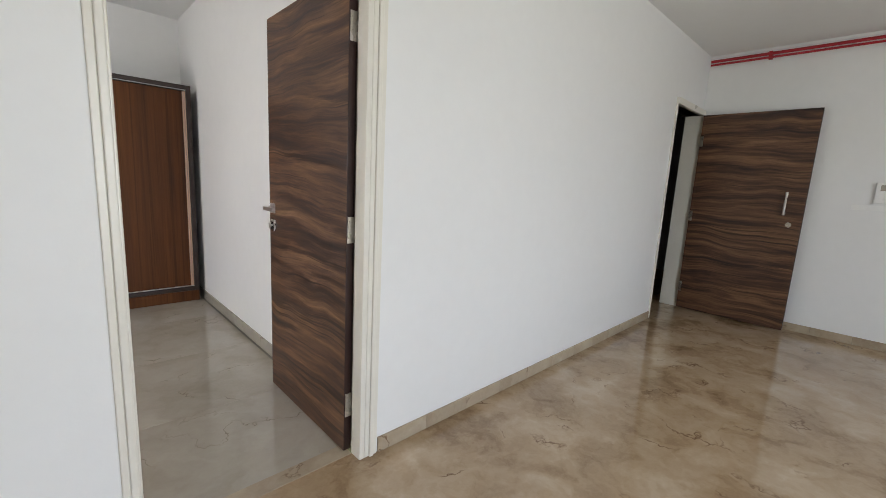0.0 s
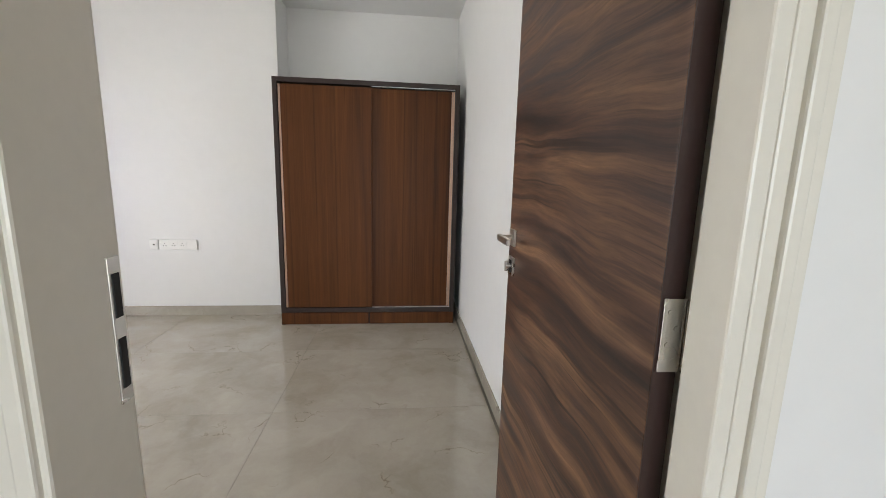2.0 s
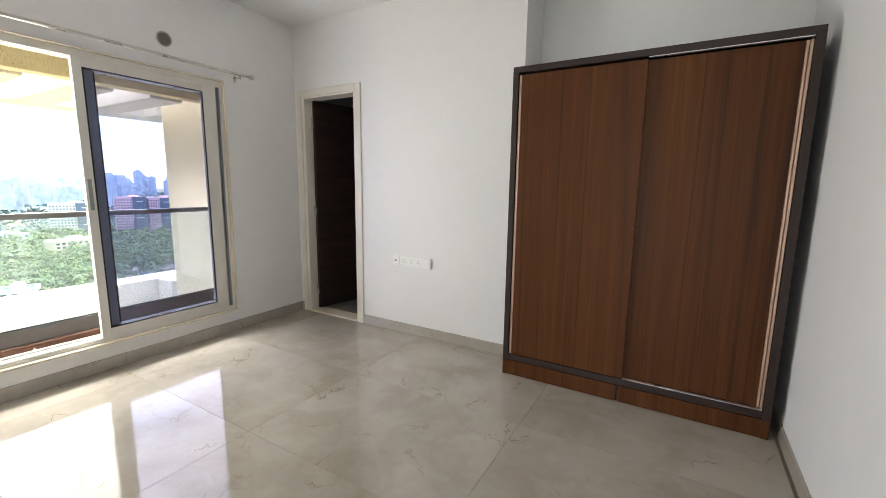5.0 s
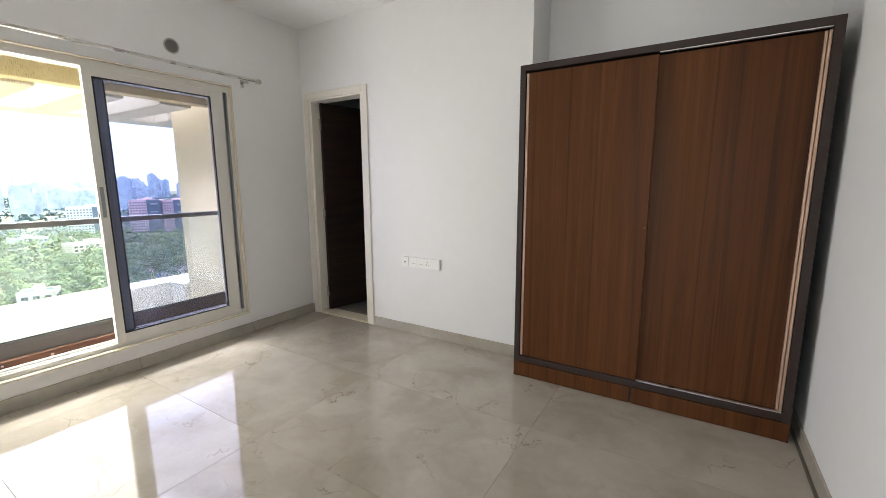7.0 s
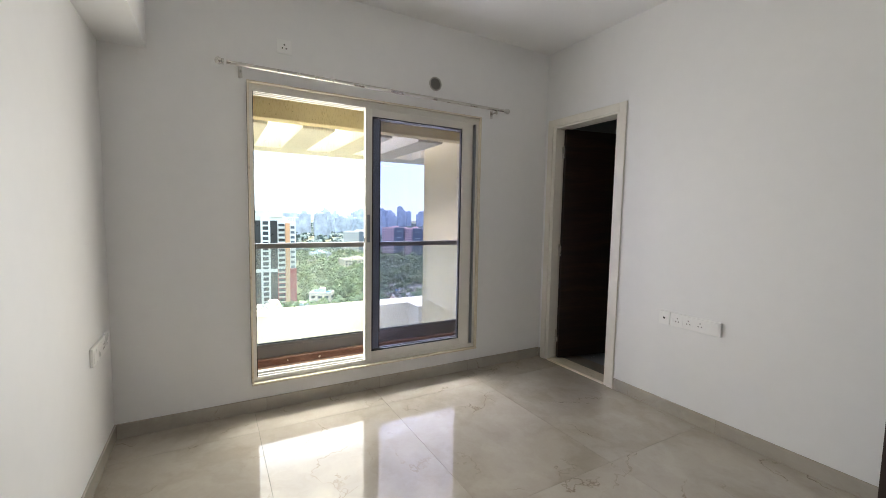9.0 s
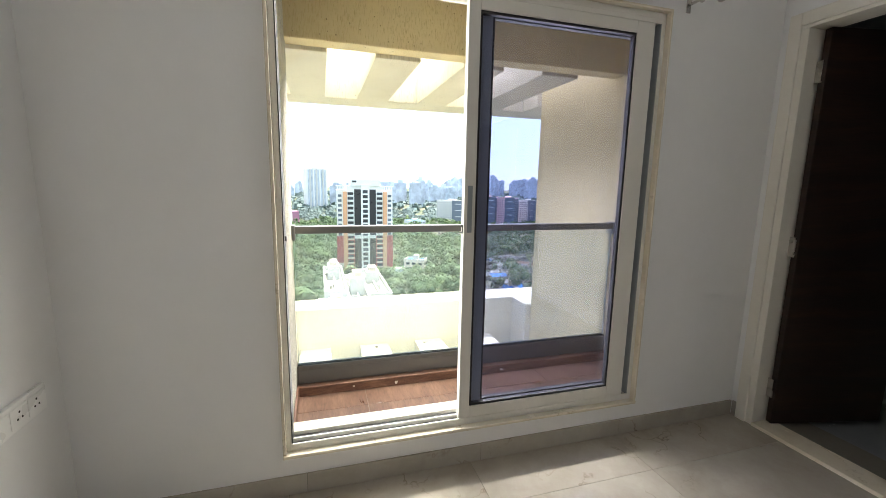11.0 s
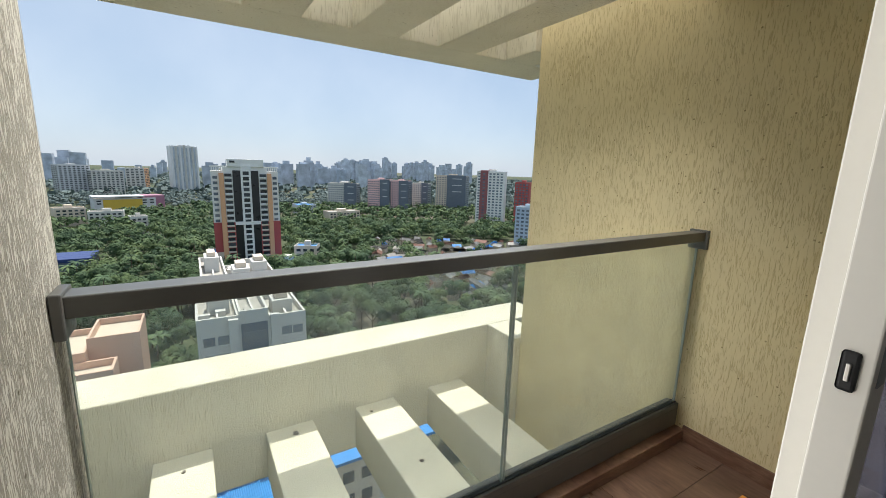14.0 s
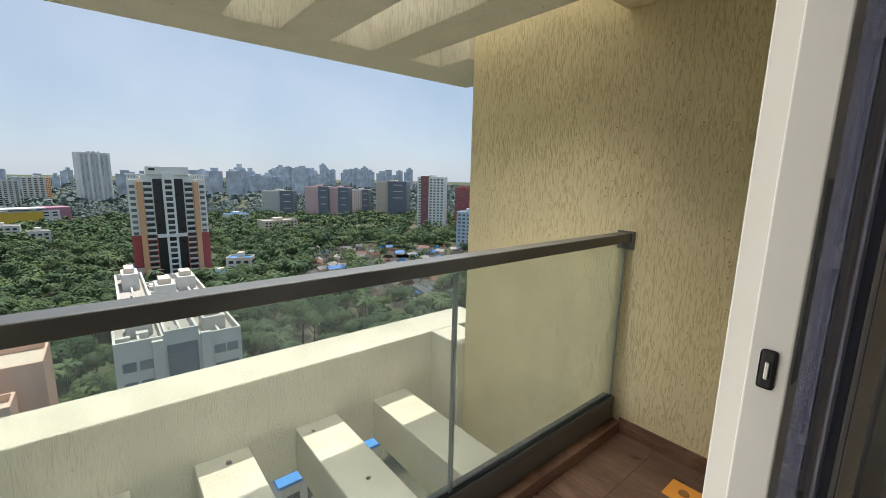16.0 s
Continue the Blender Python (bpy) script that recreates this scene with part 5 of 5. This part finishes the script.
for az0, az1, count, d0, d1, h0, h1 in ((-0.02, 0.12, 14, 1100, 1700, 30, 62), (0.13, 0.24, 16, 1000, 1400, 45, 74), (0.25, 0.40, 24, 1100, 1900, 45, 86), (0.36, 0.62, 26, 1500, 2600, 50, 98), (-0.30, -0.02, 16, 1100, 2200, 30, 66), (-0.22, -0.15, 4, 1300, 1400, 60, 88)):
    for _ in range(count):
        az, d = rng.uniform(az0, az1), rng.uniform(d0, d1)
        x, y = EYE.x - d * math.cos(az), EYE.y + d * math.sin(az)
        w, dd, h = rng.uniform(16, 34), rng.uniform(14, 26), rng.uniform(h0, h1)
        box(bm, x - dd / 2, x + dd / 2, y - w / 2, y + w / 2, GROUND_Z, GROUND_Z + h)
        if rng.random() < 0.6:
            box(bm, x - dd / 4, x + dd / 4, y - w / 4, y + w / 4, GROUND_Z + h, GROUND_Z + h + rng.uniform(3, 9))
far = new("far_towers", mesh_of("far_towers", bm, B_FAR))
tagged(far, "towers along the horizon, tinted blue-grey for haze", "skyline", kind="stuff")

# low roofs of the village
ROOFS = (B_TIN, B_BLUE, B_TIN, B_ROOF, B_TIN, plain("rust_roof", (0.20, 0.10, 0.07), 0.8, vary=0.2, scale=0.3), B_TIN)
protos = []
for mtl in ROOFS:
    bm = bmesh.new()
    v = [bm.verts.new(c) for c in ((-5, -3.4, 3.2), (5, -3.4, 3.2), (5, 0, 4.8), (-5, 0, 4.8), (-5, 3.4, 3.2), (5, 3.4, 3.2))]
    bm.faces.new((v[0], v[1], v[2], v[3]))
    bm.faces.new((v[3], v[2], v[5], v[4]))
    bmesh.ops.solidify(bm, geom=bm.faces[:], thickness=0.2)
    protos.append((mesh_of("roof", bm, mtl), mesh_of("wall", boxes(((-4.6, 4.6, -3, 3, 0, 3.3),)), B_BEIGE)))
spots = []
for k in range(130):
    for _ in range(30):
        az, d = rng.uniform(0.36, 0.80), rng.uniform(190, 345)
        x, y = EYE.x - d * math.cos(az), EYE.y + d * math.sin(az)
        if all((x - a) ** 2 + (y - b) ** 2 > 60 for a, b in spots):
            break
    spots.append((x, y))
    roof_me, wall_me = protos[k % len(protos)]
    ob = thing("hut", (x, y, GROUND_Z), "low hut with a sheet roof among trees", "house", "village huts")
    ob.rotation_euler = (0, 0, rng.uniform(0, 3.1))
    sc = rng.uniform(0.55, 1.1)
    for nm, me in (("wall", wall_me), ("roof", roof_me)):
        o = new(nm, me)
        o.scale = (sc, sc, 1)
        o.parent = ob

# ---- trees ----
def foliage(name, stops, scale, fleck):
    """Leaf tone that drifts from crown to crown, with a slight change from clump to clump."""
    m, nt, bsdf = nodes_of(name)
    geo = nt.nodes.new("ShaderNodeNewGeometry")
    tone = ramp(nt, noise_of(nt, geo.outputs["Position"], scale, 3, 0.6), stops)
    clump = ramp(nt, geo.outputs["Random Per Island"], ((0.0, [1 - fleck] * 3), (1.0, [1 + fleck] * 3)))
    nt.links.new(mixed(nt, 1.0, tone, clump, "MULTIPLY"), bsdf.inputs["Base Color"])
    bsdf.inputs["Roughness"].default_value = 0.75
    bsdf.inputs["Specular IOR Level"].default_value = 0.2
    return m


LEAF = foliage("leaves", ((0.32, (0.044, 0.080, 0.042)), (0.46, (0.066, 0.110, 0.052)), (0.58, (0.092, 0.138, 0.055)), (0.70, (0.125, 0.170, 0.066))), 0.085, 0.22)
BARK = plain("bark", (0.12, 0.085, 0.06), 0.9, vary=0.2, scale=2)


def crown_quads(r, count, size, radius, height, base):
    """Corners of leaf clumps set over some uneven lobes."""
    lobes = r.integers(5, 9)
    centre = r.normal(0, 1, (lobes, 3)) * (radius * 0.48, radius * 0.48, height * 0.22) + (0, 0, base + height * 0.5)
    rad = r.uniform(0.34, 0.62, lobes)
    pick = r.integers(0, lobes, count)
    d = r.normal(0, 1, (count, 3))
    d /= np.linalg.norm(d, axis=1)[:, None]
    d[:, 2] = np.where(d[:, 2] < -0.3, -d[:, 2], d[:, 2])
    c = centre[pick] + d * (rad[pick] * r.uniform(0.75, 1.05, count))[:, None] * (radius, radius, height * 0.55)
    nrm = d + (0, 0, 0.35) + r.normal(0, 0.14, (count, 3))
    nrm /= np.linalg.norm(nrm, axis=1)[:, None]
    t = np.cross(nrm, r.normal(0, 1, (count, 3)))
    t /= np.linalg.norm(t, axis=1)[:, None]
    b = np.cross(nrm, t)
    s = (size * r.uniform(0.6, 1.3, count))[:, None]
    return np.stack((c - t * s, c - b * s * 0.7 + nrm * s * 0.15, c + t * s, c + b * s * 0.7 - nrm * s * 0.15), 1)


def quads_mesh(name, quads, material):
    verts = quads.reshape(-1, 3)
    me = bpy.data.meshes.new(name)
    me.vertices.add(len(verts))
    me.vertices.foreach_set("co", verts.astype(np.float32).ravel())
    me.loops.add(len(verts))
    me.loops.foreach_set("vertex_index", np.arange(len(verts), dtype=np.int32))
    me.polygons.add(len(quads))
    me.polygons.foreach_set("loop_start", np.arange(0, len(verts), 4, dtype=np.int32))
    me.update(calc_edges=True)
    me.materials.append(material)
    return me


def blocked(x, y):
    for a, b, r in ((-262, 30, 24), (-90, 10, 30), (-56, 5, 15), (-52, 21, 14), (-60, -8, 13), (-88, -14, 14), (-284, -56, 24), (-361, 280, 24), (-249, 230, 14), (-252, 59, 12), (-246, 48, 12), (-444, 146, 26), (-620, -60, 48), (-489, -70, 22), (-153, 121, 15)):
        if (x - a) ** 2 + (y - b) ** 2 < r * r:
            return True
    return any((x - a) ** 2 + (y - b) ** 2 < 55 for a, b in spots)


trees = []
for p in range(4):
    hgt, rad = (13, 15, 11, 17)[p], (5.5, 6.5, 5.0, 6.0)[p]
    ob = thing("tree", (0, 0, 0), "broad leafy green tree", "tree", "trees of the park")
    bm = bmesh.new()
    rod(bm, (0, 0, 0), (0.2, 0.1, hgt * 0.45), 0.38, 0.22, 8)
    for a in range(4):
        q = a * 1.57 + p
        rod(bm, (0.2, 0.1, hgt * 0.4), (math.cos(q) * rad * 0.5, math.sin(q) * rad * 0.5, hgt * 0.68), 0.17, 0.06, 6)
    local_part("trunk", bm, BARK, ob)
    o = new("crown", quads_mesh("crown", crown_quads(rng, 2300, 0.42, rad, hgt * 0.7, hgt * 0.28), LEAF))
    o.parent = ob
    trees.append(ob)
placed = []
tries = 0
while len(placed) < 235 and tries < 9000:
    tries += 1
    az, d = rng.uniform(-0.62, 0.85), math.sqrt(rng.uniform(75 ** 2, 235 ** 2))
    x, y = EYE.x - d * math.cos(az), EYE.y + d * math.sin(az)
    if blocked(x, y) or any((x - a) ** 2 + (y - b) ** 2 < 44 for a, b in placed):
        continue
    placed.append((x, y))
for k, (x, y) in enumerate(placed):
    m = Matrix.LocRotScale((x, y, GROUND_Z), Euler((0, 0, rng.uniform(0, 6.28))), None)
    if k < 4:
        trees[k].matrix_basis = m
    else:
        copy_thing(trees[k % 4], m)

# Leaf tones lightened and blued, so distance haze sits in the colour.
LEAF_FAR = foliage("haze_paled_leaves", ((0.32, (0.10, 0.142, 0.135)), (0.5, (0.125, 0.165, 0.155)), (0.68, (0.15, 0.19, 0.172))), 0.03, 0.15)
batch, batch_far = [], []
for count, d0, d1, quads_each, size, r0, r1 in ((900, 190, 420, 560, 0.68, 4.5, 9.0), (1300, 400, 800, 130, 1.45, 5.5, 9.0), (2600, 780, 2600, 22, 5.5, 10.0, 20.0)):
    made = 0
    while made < count:
        az, d = rng.uniform(-0.62, 0.85), math.sqrt(rng.uniform(d0 ** 2, d1 ** 2))
        x, y = EYE.x - d * math.cos(az), EYE.y + d * math.sin(az)
        made += 1
        if d < 700 and blocked(x, y):
            continue
        rad = rng.uniform(r0, r1)
        hgt = rng.uniform(9, 15) if d < 800 else rng.uniform(9, 14)
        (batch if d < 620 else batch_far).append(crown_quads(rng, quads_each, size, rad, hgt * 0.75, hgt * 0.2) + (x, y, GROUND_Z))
tagged(new("horizon_woods", quads_mesh("horizon_woods", np.concatenate(batch_far), LEAF_FAR)), "green tree crowns towards the horizon, paled for haze", "woods", kind="stuff")
tagged(new("far_woods", quads_mesh("far_woods", np.concatenate(batch), LEAF)), "dense green tree crowns of the distant city", "woods", kind="stuff")

# coconut palms, with drooping fronds
palms = []
for p in range(2):
    ob = thing("palm_tree", (0, 0, 0), "tall coconut palm with drooping fronds", "tree", "coconut palms")
    bm = bmesh.new()
    hgt = 13 + 3 * p
    rod(bm, (0, 0, 0), (0.4, 0.2, hgt * 0.5), 0.22, 0.18, 8)
    rod(bm, (0.4, 0.2, hgt * 0.5), (0.6, 0.5, hgt), 0.18, 0.14, 8)
    local_part("trunk", bm, BARK, ob)
    bm = bmesh.new()
    for k in range(16):
        q = k * 2.4
        up = 0.9 - 0.1 * (k % 8)
        last = None
        for s in range(7):
            f = s / 6
            r = 4.2 * f
            c = Vector((0.6 + math.cos(q) * r, 0.5 + math.sin(q) * r, hgt + up * r - 0.32 * r * r * 0.6))
            wdt = 0.55 * math.sin(math.pi * (0.12 + 0.85 * f))
            side = Vector((-math.sin(q), math.cos(q), 0)) * wdt
            row = (bm.verts.new(c - side + Vector((0, 0, -0.25 * wdt))), bm.verts.new(c), bm.verts.new(c + side + Vector((0, 0, -0.25 * wdt))))
            if last:
                bm.faces.new((last[0], last[1], row[1], row[0]))
                bm.faces.new((last[1], last[2], row[2], row[1]))
            last = row
    local_part("fronds", bm, LEAF, ob)
    palms.append(ob)
count = 0
while count < 60:
    az, d = rng.uniform(-0.35, 0.75), rng.uniform(120, 330)
    x, y = EYE.x - d * math.cos(az), EYE.y + d * math.sin(az)
    if blocked(x, y):
        continue
    m = Matrix.LocRotScale((x, y, GROUND_Z), Euler((0, 0, rng.uniform(0, 6.28))), None)
    if count < 2:
        palms[count].matrix_basis = m
    else:
        copy_thing(palms[count % 2], m)
    count += 1

# ---- floor pieces ----
floor_bed = structure("floor_bedroom", boxes(((-3.945, XE, 2.285, 5.80, -0.06, -0.004),)), GROUT, "polished beige stone tile floor with fine veins", "floor")


def lay(parent, name, xs, ys, z0, z1, material, gap):
    """One piece for each field of the grid, clipped to the room by the grid's own ends; alike pieces share a mesh."""
    made = {}
    for x0, x1 in zip(xs, xs[1:]):
        for y0, y1 in zip(ys, ys[1:]):
            w, d = round(x1 - x0, 4), round(y1 - y0, 4)
            if (w, d) not in made:
                made[w, d] = mesh_of(name, boxes(((-w / 2 + gap / 2, w / 2 - gap / 2, -d / 2 + gap / 2, d / 2 - gap / 2, z0, z1),), 0.0006), material)
            ob = new(name, made[w, d])
            ob.location = ((x0 + x1) / 2, (y0 + y1) / 2, 0)
            ob.parent = parent


lay(floor_bed, "tile", (-3.945, -3.66, -2.47, -1.28, -0.09), (2.285, 3.0, 3.81, 4.62, 5.45), -0.004, 0.0, TILE, 0.0014)
lay(floor_bed, "tile", (-1.63, -1.28, -0.09), (5.45, 5.80), -0.004, 0.0, TILE, 0.0014)
lay(deck, "tile", (-4.775, -4.575, -4.375, -4.17), (2.992, 3.40, 4.60, 5.232), -0.004, 0.0, DECK, 0.0025)
